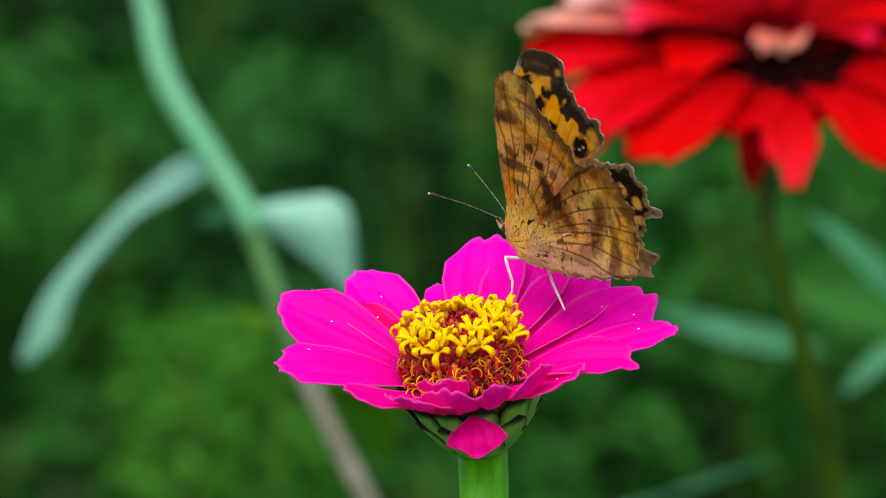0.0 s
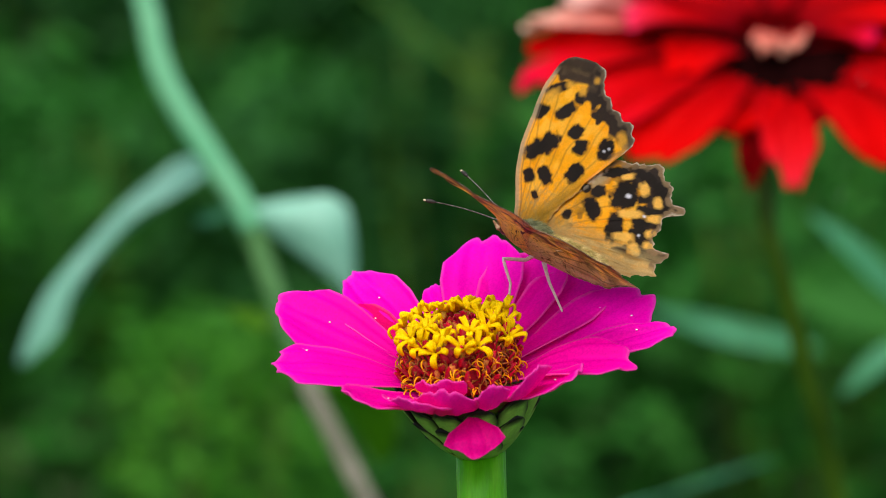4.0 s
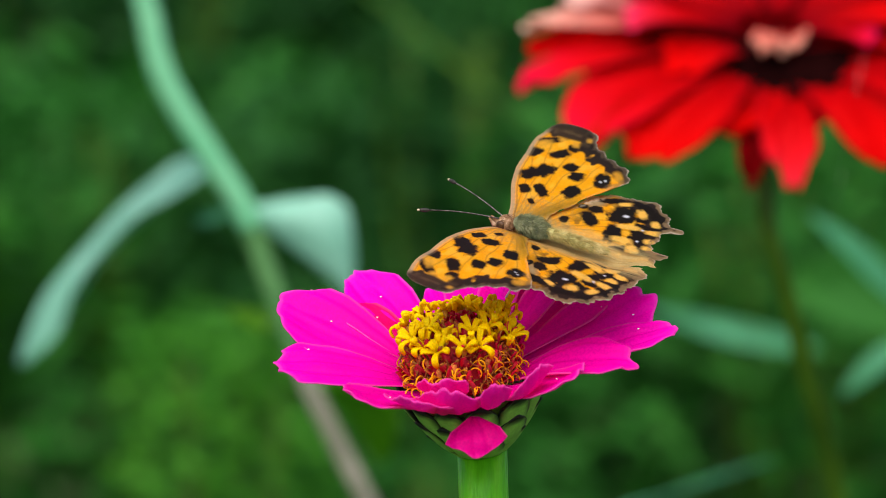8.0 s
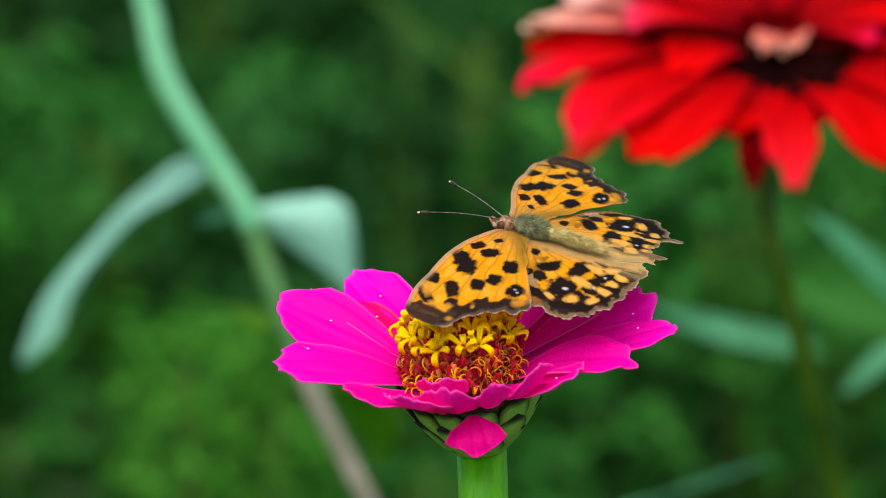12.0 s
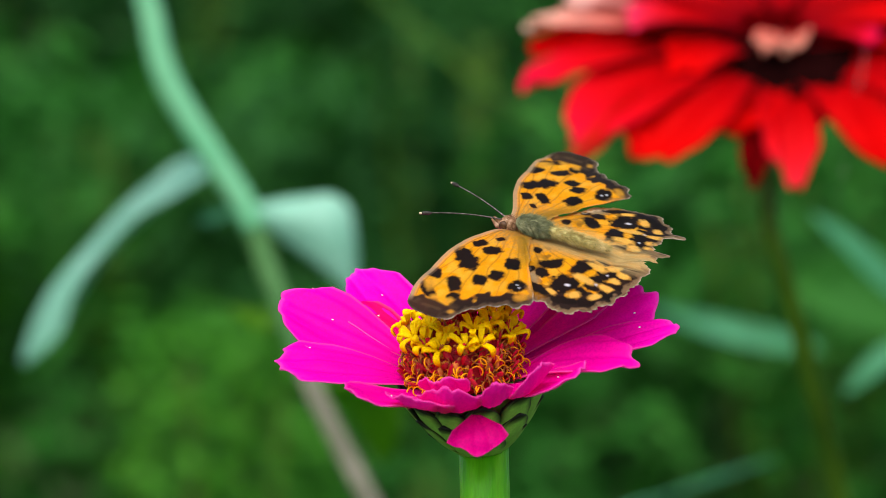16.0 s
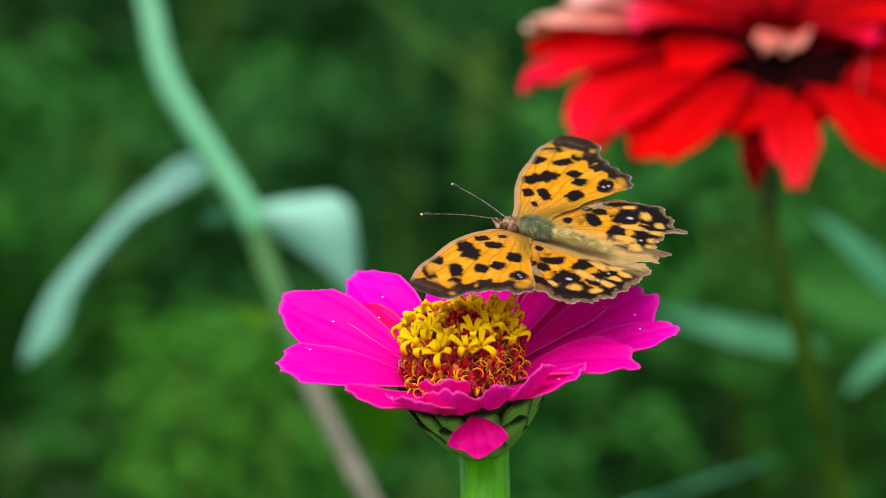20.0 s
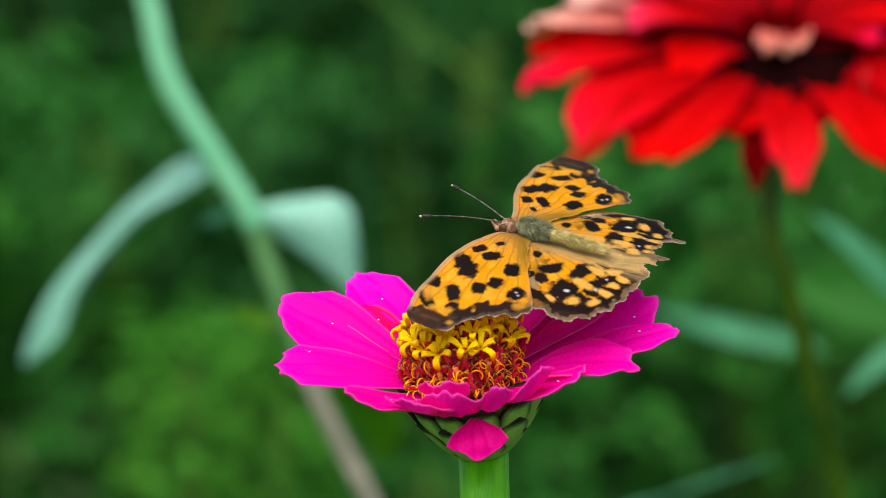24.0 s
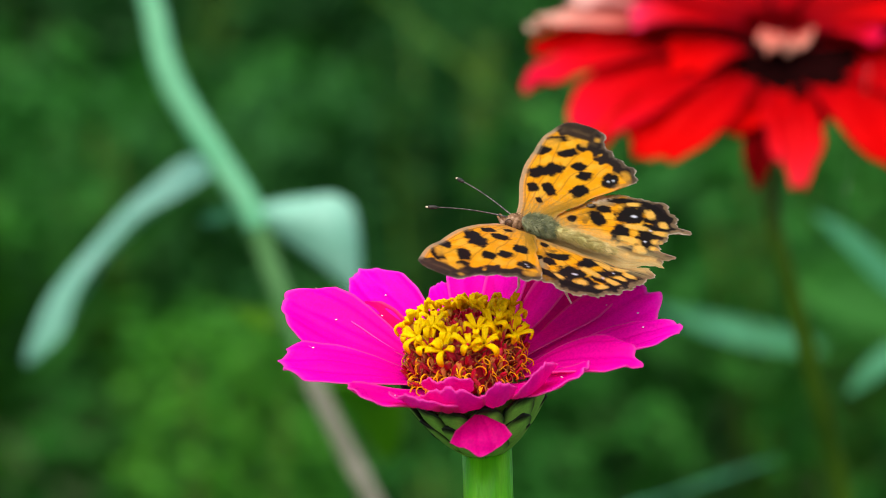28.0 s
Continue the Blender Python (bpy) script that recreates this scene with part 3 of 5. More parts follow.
def upper_colour(u, v, fore, edge, side):
    base = np.zeros(u.shape + (3,)) + np.array(ORANGE)
    far = np.clip((wave(u / 30, v / 30, 4) - 0.3) * 1.4, 0, 1)
    base = lay(base, far * 0.55, (1.0, 0.47, 0.005))
    root = np.hypot(u - 45, v)
    base = lay(base, np.clip((34 - np.abs(edge - 44)) / 14, 0, 1) * np.clip((wave(u / 13, v / 17, 71) - 0.45) * 4, 0, 1) * 0.5, (1.0, 0.56, 0.05))
    base = lay(base, vein_lines(u, v, fore) * 0.45, (0.3, 0.12, 0.01))
    base = lay(base, np.clip(1.3 - root / (58 if fore else 66), 0, 1) * 0.8, (0.3, 0.2, 0.04))
    fuzz = wave(u / 3 + v / 14, v / 5 - u / 20, 73)
    base = lay(base, np.clip((fuzz - 0.45) * 4, 0, 1) * np.clip(1.5 - root / 80, 0, 1) * 0.6, (0.3, 0.24, 0.09))
    dark, tan = (0.02, 0.012, 0.008), (0.24, 0.155, 0.075)
    if fore:
        base = lay(base, blob(u, v, 68, 52, 54, 13, 62, 0.6) * 0.85, (0.34, 0.2, 0.015))
        for i, sp in enumerate(FORE_SPOTS):
            base = lay(base, blob(u, v, sp[0], sp[1], sp[2] * 1.06, sp[3] * 1.06, sp[4], 0.15, i * 5), BLACK)
        # the dark tip, and the dark band that scallops along the outer edge
        base = lay(base, np.clip((v - 276 - u * 0.1 + (wave(u / 12, v / 12, 2) - 0.5) * 20) / 9, 0, 1), (0.035, 0.021, 0.013))
        band = np.clip((36 + (wave(u / 11, v / 11, 5) - 0.5) * 26 - edge) / 6, 0, 1) * np.clip((u - 20) / 14, 0, 1) * np.clip((v - 196 + (u - 120) * 0.25) / 12, 0, 1)
        base = lay(base, band, dark)
        base = lay(base, np.clip((v - 270) / 14, 0, 1) * np.clip((wave(u / 9, v / 12, 92) - 0.5) * 5, 0, 1) * 0.5, (0.12, 0.075, 0.035))
        for cu, cv, ru, rv, ang in ((24, 268, 9, 6, 120), (-3, 272, 8, 6, 40), (40, 296, 6, 5, 100), (134, 208, 13, 8, 130), (-27, 242, 17, 8, 55)):
            base = lay(base, blob(u, v, cu, cv, ru, rv, ang, 0.45) * 0.85, (0.72, 0.36, 0.03))
        base = lay(base, np.clip((11 + (wave(u / 9, v / 9, 6) - 0.5) * 9 - edge) / 4, 0, 1) * np.clip((u - 25) / 20, 0, 1) * np.clip((v - 150) / 30, 0, 1) * 0.5, (0.17, 0.115, 0.065))
        # pale leading edge
        base = lay(base, np.clip((10 - edge) / 4, 0, 1) * (u < 20) * np.clip((300 - v) / 20, 0, 1) * 0.85, (0.46, 0.34, 0.2))
        base = lay(base, np.clip((13 - edge) / 2, 0, 1) * np.clip((edge - 9) / 2, 0, 1) * (u < 20) * (v < 280) * 0.7, (0.16, 0.1, 0.05))
        for cu, cv in ((112, 176), (119, 183)):
            base = lay(base, blob(u, v, cu, cv, 2.6, 2.2, 0, 0.5), (0.7, 0.72, 0.8))
    else:
        base = lay(base, np.clip((40 - v + (wave(u / 11, v / 11, 18) - 0.5) * 24) / 40, 0, 1) * 0.85, (0.46, 0.31, 0.11))
        base = lay(base, blob(u, v, 123, 127, 17, 11, 60, 0.5), (0.82, 0.62, 0.3))
        band = np.clip((44 + (wave(u / 10, v / 10, 5) - 0.5) * 30 - edge) / 6, 0, 1) * np.clip((u - 96) / 20, 0, 1) * np.clip((v - 8) / 12, 0, 1)
        base = lay(base, band * (0.55 + 0.45 * np.clip((u - 150) / 30, 0, 1)), dark)
        for i, sp in enumerate(HIND_SPOTS):
            base = lay(base, blob(u, v, sp[0], sp[1], sp[2] * 1.16, sp[3] * 1.16, sp[4], 0.16, i * 7 + 3), BLACK)
        for cu, cv, ru, rv, ang in ((209, 139, 12, 8, 130), (243, 124, 11, 8, 125), (250, 94, 8, 15, 108), (255, 66, 7, 11, 105), (263, 44, 7, 13, 100), (172, 150, 12, 6, 30), (207, 88, 8, 22, 106), (212, 44, 8, 20, 106), (240, 30, 12, 8, 140)):
            base = lay(base, blob(u, v, cu, cv, ru, rv, ang, 0.25, cu) * 0.95, (0.98, 0.55, 0.09))
        base = lay(base, blob(u, v, 108, 128, 34, 9, 62, 0.5) * np.clip((wave(u / 4, v / 4, 95) - 0.4) * 4, 0, 1) * 0.8, (0.75, 0.64, 0.48))
        hair = wave(u / 26 - v / 9, v / 2.2, 51)
        base = lay(base, np.clip((44 - v) / 26, 0, 1) * np.clip((u - 80) / 40, 0, 1) * hair * 0.8, (0.62, 0.5, 0.22))
        base = lay(base, np.clip((11 + (wave(u / 8, v / 8, 8) - 0.5) * 12 - edge) / 4, 0, 1) * np.clip((u - 110) / 25, 0, 1) * np.clip((v - 2) / 10, 0, 1) * (0.5 + 0.5 * (wave(u / 9, v / 9, 9) > 0.4)), tan)
        for cu, cv, ru, rv in ((187, 117, 5, 3.5), (231, 92, 3, 2.5), (236, 56, 2.5, 2.2)):
            base = lay(base, blob(u, v, cu, cv, ru, rv, 0, 0.5), (0.75, 0.77, 0.9))
    outer = np.clip((u - 30) / 10, 0, 1) * np.clip((v - 180) / 10, 0, 1) if fore else np.clip((u - 140) / 10, 0, 1) * np.clip((v + 4) / 6, 0, 1)
    fringe = np.clip((3.0 - edge) / 2.0, 0, 1) * (0.35 + 0.65 * (wave(u / 6, v / 6, 12) > 0.45)) * (0.2 + 0.8 * outer)
    base = lay(base, fringe * 0.8, (0.62, 0.52, 0.4))
    return base * (0.9 + 0.2 * wave(u / 2.2, v / 2.2, 14))[..., None]


def vein_lines(u, v, fore):
    """Thin dark veins that fan out from the wing's root."""
    cu, cv = (20, -30) if fore else (60, -10)
    ang = np.degrees(np.arctan2(v - cv, u - cu))
    r = np.hypot(u - cu, v - cv)
    out = np.zeros(u.shape)
    for a in ((101, 95, 86, 80, 71, 65, 57) if fore else (66, 56, 45, 34, 27, 16, 6)):
        bendy = a + ((r / 300 - 0.5) * 5 if fore else (0.5 - r / 260) * 26) + (wave(u / 50, v / 50, a) - 0.5) * 2.5
        d = np.abs(ang - bendy) * np.pi / 180 * r
        out = np.maximum(out, np.clip(1.6 - d / 1.5, 0, 1))
    return out


UNDER_MARKS = [(-22, 222, 30, 14, 20, 0.75), (-6, 246, 24, 9, 150, 0.5), (-30, 285, 14, 9, 60, 0.5), (8, 128, 34, 10, 12, 0.7), (-8, 152, 16, 9, 140, 0.6), (24, 96, 20, 6, 10, 0.6), (40, 185, 11, 10, 0, 0.8), (64, 160, 12, 10, 0, 0.8), (100, 158, 10, 8, 60, 0.6), (28, 216, 9, 7, 40, 0.5),
               (92, 112, 30, 13, 118, 0.8), (76, 142, 22, 8, 130, 0.5), (60, 78, 22, 5, 130, 0.5), (112, 90, 24, 12, 100, 0.75), (128, 66, 18, 9, 120, 0.6), (150, 46, 18, 8, 125, 0.55), (163, 93, 3.5, 3, 0, 0.95), (150, 122, 3.2, 3, 0, 0.95), (187, 76, 4.5, 3.5, 0, 0.95), (208, 96, 12, 34, 10, 0.5), (200, 44, 11, 28, 12, 0.55), (246, 40, 10, 44, 8, 0.45)]
UNDER_LIGHTS = [(-36, 262, 8, 12, 0), (-24, 300, 9, 12, 0), (-6, 302, 7, 12, 10), (10, 292, 7, 12, 30), (-30, 180, 12, 20, 0), (-4, 186, 16, 14, 20), (16, 176, 12, 10, 40), (40, 226, 14, 9, 140), (27, 120, 20, 10, 20), (52, 132, 16, 9, 130), (134, 104, 18, 14, 20), (176, 112, 14, 16, 10), (160, 70, 12, 18, 12), (232, 84, 10, 36, 8), (262, 30, 8, 36, 8), (226, 34, 7, 30, 8), (200, 130, 14, 14, 20)]


def under_colour(u, v, fore, edge):
    """The dead-leaf underside: tan and gold between brown bands, mauve near the inner edge, fine dark strokes across the veins."""
    base = np.zeros(u.shape + (3,)) + np.array((1.0, 0.6, 0.09))
    base = lay(base, np.clip((wave(u / 26, v / 30, 21) - 0.42) * 3.5, 0, 1) * 0.85, (0.92, 0.36, 0.003))
    base = lay(base, np.clip((wave(u / 19 + 7, v / 22, 22) - 0.5) * 4, 0, 1) * 0.4, (0.9, 0.6, 0.26))
    r = np.hypot(u - 40, v)
    turn = np.degrees(np.arctan2(v + 20, u - 30))
    rough_r = r + (wave(turn / 6, r / 40, 61) - 0.5) * 36 + (wave(turn / 2.2, r / 12, 62) - 0.5) * 14
    # the brown middle band and the mauve-tan zone outside it
    if fore:
        base = lay(base, np.clip((rough_r - 100) / 14, 0, 1) * np.clip((146 - rough_r) / 10, 0, 1) * np.clip((u - 20) / 40, 0.15, 1) * 0.75, (0.14, 0.06, 0.02))
        base = lay(base, np.clip((rough_r - 140) / 16, 0, 1) * np.clip((196 - rough_r) / 18, 0, 1) * np.clip((u - 10) / 40, 0, 1) * 0.6, (0.62, 0.33, 0.17))
    else:
        base = lay(base, np.clip((rough_r - 66) / 10, 0, 1) * np.clip((108 - rough_r) / 8, 0, 1) * np.clip((v - 20) / 40, 0.2, 1) * 0.8, (0.14, 0.06, 0.022))
        base = lay(base, np.clip((rough_r - 118) / 16, 0, 1) * np.clip((182 - rough_r) / 20, 0, 1) * 0.55, (0.64, 0.34, 0.2))
        base = lay(base, np.clip((rough_r - 172) / 12, 0, 1) * np.clip((202 - rough_r) / 10, 0, 1) * 0.75, (0.17, 0.075, 0.02))
        base = lay(base, np.clip((rough_r - 196) / 10, 0, 1) * 0.6, (0.85, 0.4, 0.012))
        base = lay(base, np.clip((34 - v + (wave(u / 15, v / 15, 26) - 0.5) * 26) / 40, 0, 1) * np.clip((u - 40) / 40, 0.3, 1) * 0.8, (0.6, 0.37, 0.25))
    for i, (cu, cv, ru, rv, ang) in enumerate(UNDER_LIGHTS):
        base = lay(base, blob(u, v, cu, cv, ru, rv, ang, 0.5, i * 3) * 0.85, (1.0, 0.66, 0.12))
    for i, (cu, cv, ru, rv, ang, deep) in enumerate(UNDER_MARKS):
        base = lay(base, blob(u, v, cu, cv, ru, rv, ang, 0.3, i * 5 + 2) * min(1, deep * 1.25), (0.07, 0.03, 0.008))
    if not fore:
        base = lay(base, blob(u, v, 137, 33, 10, 2.2, 35, 0.4), (0.98, 0.92, 0.8))
    # blotches of brown scales in the cells between the veins
    cell = wave(turn / 7.5, r / 21, 91)
    base = lay(base, np.clip((cell - 0.56) * 6, 0, 1) * np.clip((r - 40) / 40, 0, 1) * 0.5, (0.18, 0.08, 0.018))
    # short dark strokes that cross the veins, densest at the root
    basal = np.clip(1.5 - r / 130, 0, 1)
    stroke = np.abs(wave(r / 9 + wave(turn / 7, r / 14, 63) * 3.5, turn / 7, 27) - 0.5)
    base = lay(base, np.clip((0.075 - stroke) * 26, 0, 1) * np.clip((wave(turn / 5, r / 11, 41) - 0.4) * 5, 0, 1) * (0.7 + 0.3 * basal), (0.05, 0.02, 0.006))
    speck = wave(u / 3.0 + v / 12, v / 8 - u / 26, 28)
    base = lay(base, np.clip((speck - 0.7) * 6, 0, 1) * 0.5, (0.24, 0.11, 0.03))
    rim_wide = np.clip((30 + (wave(u / 12, v / 12, 25) - 0.5) * 26 - edge) / 12, 0, 1) * (np.clip((v - 170) / 20, 0, 1) * np.clip((u + 10) / 30, 0, 1) if fore else np.clip((v - 80) / 30, 0, 1) * np.clip((u - 120) / 30, 0, 1))
    base = lay(base, rim_wide * 0.75, (0.15, 0.065, 0.016))
    rim = np.clip((7 + (wave(u / 10, v / 10, 25) - 0.5) * 10 - edge) / 5, 0, 1) * (np.clip((v - 170) / 20, 0, 1) if fore else np.clip((u - 150) / 30, 0, 1))
    base = lay(base, rim * 0.85, (0.1, 0.045, 0.014))
    lead = np.clip((6 - edge) / 4, 0, 1) * (u < 20) if fore else 0 * u
    base = lay(base, lead * (wave(v / 5, u / 9, 66) > 0.45) * 0.7, (0.16, 0.08, 0.03))
    base = lay(base, vein_lines(u, v, fore) * np.clip((r - 50) / 60, 0.15, 1) * 0.75, (0.08, 0.033, 0.009))
    outer = np.clip((v - 180) / 10, 0, 1) if fore else np.clip((u - 150) / 10, 0, 1)
    fringe = np.clip((2.0 - edge) / 1.5, 0, 1) * (wave(u / 6, v / 6, 12) > 0.5) * outer
    base = lay(base, fringe * 0.6, (0.8, 0.7, 0.55))
    return base * (0.84 + 0.32 * wave(u / 2.4, v / 2.4, 31))[..., None]


def wing_mesh(name, ring, root, fore, side):
    """A wing in its own plane (x to the tail, y outwards): two scaled faces with a thin edge. side: 1 left, -1 right."""
    count, steps = 400, 130
    line = smooth_line(ring, count, closed=True)
    line = line + (np.stack([wave(np.arange(count) / 2.8, np.zeros(count), 33), wave(np.arange(count) / 2.8, np.ones(count) * 5, 35)], 1) - 0.5) * ((0.8 + 3.4 * np.clip((line[:, :1] - 20) / 20, 0, 1)) if fore else 5.0)
    if not fore:
        out = line - np.array(root)
        out = out / np.linalg.norm(out, axis=1, keepdims=True)
        line = line + out * ((3.2 * np.sin(np.arange(count) * 0.315) + 1.5 * np.sin(np.arange(count) * 1.03)) * np.clip((line[:, 0] - 150) / 40, 0, 1))[:, None]
    else:
        out = line - np.array(root)
        out = out / np.linalg.norm(out, axis=1, keepdims=True)
        line = line + out * (2.6 * np.sin(np.arange(count) * 0.41) * np.clip((line[:, 0] - 30) / 20, 0, 1) * np.clip((line[:, 1] - 180) / 30, 0, 1))[:, None]
    k = np.linspace(0.01, 1, steps)[:, None, None]
    uv = np.array(root)[None, None, :] + (line - np.array(root))[None] * k
    u, v = uv[..., 0], uv[..., 1]
    edge = rim_near(u, v, line[::3], 50)
    top, low = upper_colour(u, v, fore, edge, side), under_colour(u, v, fore, edge)
    camber = 5 * np.sin(np.clip(v / 300, 0, 1) * math.pi) + 1.2 * np.sin(np.arctan2(v + 20, u - 30) * 16) * np.clip(np.hypot(u - 40, v) / 120, 0, 1) + (wave(u / 40, v / 40, 37) - 0.5) * 5 * np.clip(np.hypot(u - 40, v) / 150, 0, 1)
    lift = (0 if fore else 2.5) * np.ones(u.shape)
    # the roots and the inner fold bulge round the body
    fold = np.clip((46 - v) / 92, 0, 1) * np.clip((285 - u) / 60, 0, 1)
    w = side * (lift - camber + 27 * fold * fold * (3 - 2 * fold))
    thick = 0.9 * np.clip(edge / 6, 0.15, 1)
    up = np.stack([u, v, w - side * thick], 2).reshape(-1, 3)
    dn = np.stack([u, v, w + side * thick], 2).reshape(-1, 3)
    n = steps * count
    idx = np.arange(n).reshape(steps, count)
    a, b = idx[:-1], np.roll(idx, -1, 1)[:-1]
    c, d = np.roll(idx, -1, 1)[1:], idx[1:]
    q = np.stack([a.ravel(), b.ravel(), c.ravel(), d.ravel()], 1)
    rim = np.stack([idx[-1], np.roll(idx[-1], -1), np.roll(idx[-1], -1) + n, idx[-1] + n], 1)
    hub = np.array([idx[0][::-1]]), np.array([idx[0] + n])
    faces = (q[:, ::-1] if side > 0 else q).tolist() + (q + n if side > 0 else (q + n)[:, ::-1]).tolist() + rim.tolist() + [hub[0][0].tolist()] + [hub[1][0].tolist()]
    cols = np.concatenate([top.reshape(-1, 3), low.reshape(-1, 3)])
    return mesh_of(name, np.concatenate([up, dn]) * U, faces, M_WING, cols)


WINGS = []
for side, word in ((1, "left"), (-1, "right")):
    for fore in (True, False):
        kind = "forewing" if fore else "hindwing"
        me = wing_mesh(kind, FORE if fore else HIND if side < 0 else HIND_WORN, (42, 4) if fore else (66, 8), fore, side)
        text = "orange black-spotted forewing with a concave dark edge, mottled brown beneath" if fore else "orange black-spotted hindwing with a short tail, mottled brown beneath"
        WINGS.append((hang(kind, me, butterfly, pose(0, 0, side * 13.8 * U, side * 99, 0, 0), text), side, fore))


ANTENNAE = []


def build_butterfly_body():
    rnd = random.Random(11)
    v, f = ball(34 * U, 15 * U, 17 * U)
    hang("thorax", mesh_of("thorax", v, f, M_FUR), butterfly, pose(58 * U, 3 * U, 0), "olive furry thorax")
    v, f = ball(64 * U, 11 * U, 12 * U, 0.5)
    hang("abdomen", mesh_of("abdomen", v, f, M_BELLY), butterfly, pose(146 * U, 2 * U, 0, 0, 0, -3), "yellow-olive furry abdomen")
    v, f = ball(17 * U, 15 * U, 17 * U)
    hang("head", mesh_of("head", v, f, M_FACE), butterfly, pose(10 * U, -10 * U, 0))
    for s in (1, -1):
        v, f = ball(9 * U, 10 * U, 6 * U)
        hang("eye", mesh_of("eye", v, f, M_EYE), butterfly, pose(6 * U, -9 * U, s * 13 * U))
        v, f = tube([(4 * U, -18 * U, s * 5 * U), (-10 * U, -16 * U, s * 6 * U), (-22 * U, -6 * U, s * 5 * U)], [4 * U, 4.5 * U, 1.5 * U], 8)
        hang("palp", mesh_of("palp", v, f, M_FACE), butterfly)
        a, b = Vector((-2, 0, s * 6)) * U, Vector((-134, 18, s * 64)) * U
        line = [a.lerp(b, k) + Vector((0, 5 * U * math.sin(k * math.pi), 0)) for k in np.linspace(0, 0.88, 14)]
        v, f = tube(line, [1.2 * U, 0.9 * U, 0.9 * U], 8)
        ant = hang("antenna", mesh_of("antenna", v, f, M_SHAFT), butterfly)
        ANTENNAE.append(ant)
        line = [a.lerp(b, k) + Vector((0, 5 * U * math.sin(k * math.pi), 0)) for k in np.linspace(0.86, 0.985, 7)]
        v, f = tube(line, [1.6 * U, 3.4 * U, 3.8 * U, 2.6 * U], 8)
        hang("club", mesh_of("club", v, f, M_DARK), ant)
        v, f = ball(3 * U, 2.2 * U, 2.2 * U, 0, 6, 8)
        hang("club_tip", mesh_of("club_tip", v, f, M_CLUBTIP), ant, Matrix.Translation(b), "pale antenna tip")
    # hair over thorax, wing roots and abdomen
    for name, cx, cy, rx, ry, rz, count, long in (("head_hair", 10, -10, 17, 15, 17, 250, 8), ("thorax_hair", 58, 3, 34, 15, 17, 2600, 11), ("abdomen_hair", 144, 3, 62, 10, 11, 2200, 10)):
        verts, faces = [], []
        for _ in range(count):
            d = Vector((rnd.gauss(0, 1), rnd.gauss(0, 1), rnd.gauss(0, 1))).normalized()
            k = 1 - (0.4 * (d.x + 1) / 2 if cx > 100 else 0)
            p = Vector((cx + d.x * rx, cy + d.y * ry * k, d.z * rz * k))
            way = (Vector((d.x * 0.3 + 0.9, d.y * 0.8, d.z * 0.8)) + Vector((rnd.uniform(-0.4, 0.4), rnd.uniform(-0.4, 0.4), rnd.uniform(-0.4, 0.4)))).normalized()
            side = way.cross(Vector((rnd.random(), rnd.random(), rnd.random() + 0.1))).normalized() * 0.45
            o = len(verts)
            tip = p + way * long * rnd.uniform(0.6, 1.3)
            third = way.cross(side).normalized() * 0.6
            verts += [(p + side) * U, (p - side) * U, (p + third) * U, tip * U]
            faces += [(o, o + 1, o + 3), (o + 1, o + 2, o + 3), (o + 2, o, o + 3)]
        hang(name, mesh_of(name, verts, faces, M_HAIR if cx > 100 else M_FACE if cx < 20 else M_FUR, smooth=False), butterfly)
    # the two pale legs that reach the petals, set in the plan frame
    k = 1 + DEEP * U / REACH
    inv = REST.inverted() @ PLAN

    def spot(x, y, deep):
        s = 1 + deep * U / REACH
        return inv @ Vector(((x - 784) * U * s, deep * U, (441 - y) * U * s))

    for pts in (((945, 440, 95), (930, 449, 85), (893, 447, 62), (900, 470, 62), (907, 490, 64), (906, 508, 66), (895, 524, 70)), ((962, 452, 95), (967, 468, 88), (974, 488, 84), (988, 516, 82), (999, 538, 79))):
        v, f = tube([spot(*[a + (b - a) * k / 5 for a, b in zip(p, q)]) for p, q in zip(pts, pts[1:]) for k in range(5)] + [spot(*pts[-1])], [4.5 * U, 3.3 * U, 2.8 * U, 2.4 * U, 1.8 * U], 9)
        hang("leg", mesh_of("leg", v, f, M_LEG), butterfly)


build_butterfly_body()


# ---- leaves and stems out of focus ----
def leaf_mesh(name, line, half, material, fold=0.25, spin=0.0, tip=0.5):
    """A lance-shaped leaf along a line, folded at its midrib. half: widest half width in metres."""
    n, k = 26, 11
    mid = smooth_line(line, n)
    tan = np.gradient(mid, axis=0)
    tan /= np.linalg.norm(tan, axis=1, keepdims=True)
    ref = np.array((0.0, -0.35, 1.0))
    side = np.cross(tan, ref)
    side /= np.linalg.norm(side, axis=1, keepdims=True)
    up = np.cross(side, tan)
    a = radians(spin)
    side, up = side * math.cos(a) + up * math.sin(a), up * math.cos(a) - side * math.sin(a)
    s = np.linspace(0, 1, n)[:, None]
    t = np.linspace(-1, 1, k)[None, :]
    hw = half * np.sin(np.clip(s ** tip, 0, 1) * math.pi * 0.97 + 0.05) ** 0.8
    pts = mid[:, None, :] + side[:, None, :] * (t * hw)[..., None] + up[:, None, :] * (np.abs(t) * hw * fold + (wave(s * 5, t * 2 + 3, 41) - 0.5) * half * 0.15)[..., None]
    v, f, _ = sheet(pts, 0.0004)
    return mesh_of(name, v, f, material)



# ---- red zinnia behind ----
def plan_at(x, y, deep):
    """A place in the world from the view's own axes: across, up and metres behind the pink flower."""
    s = 1 + deep / REACH
    return PLAN @ Vector((x * U * s, deep, y * U * s))


RED_DEEP = 0.36
RED_K = 1 + RED_DEEP / REACH


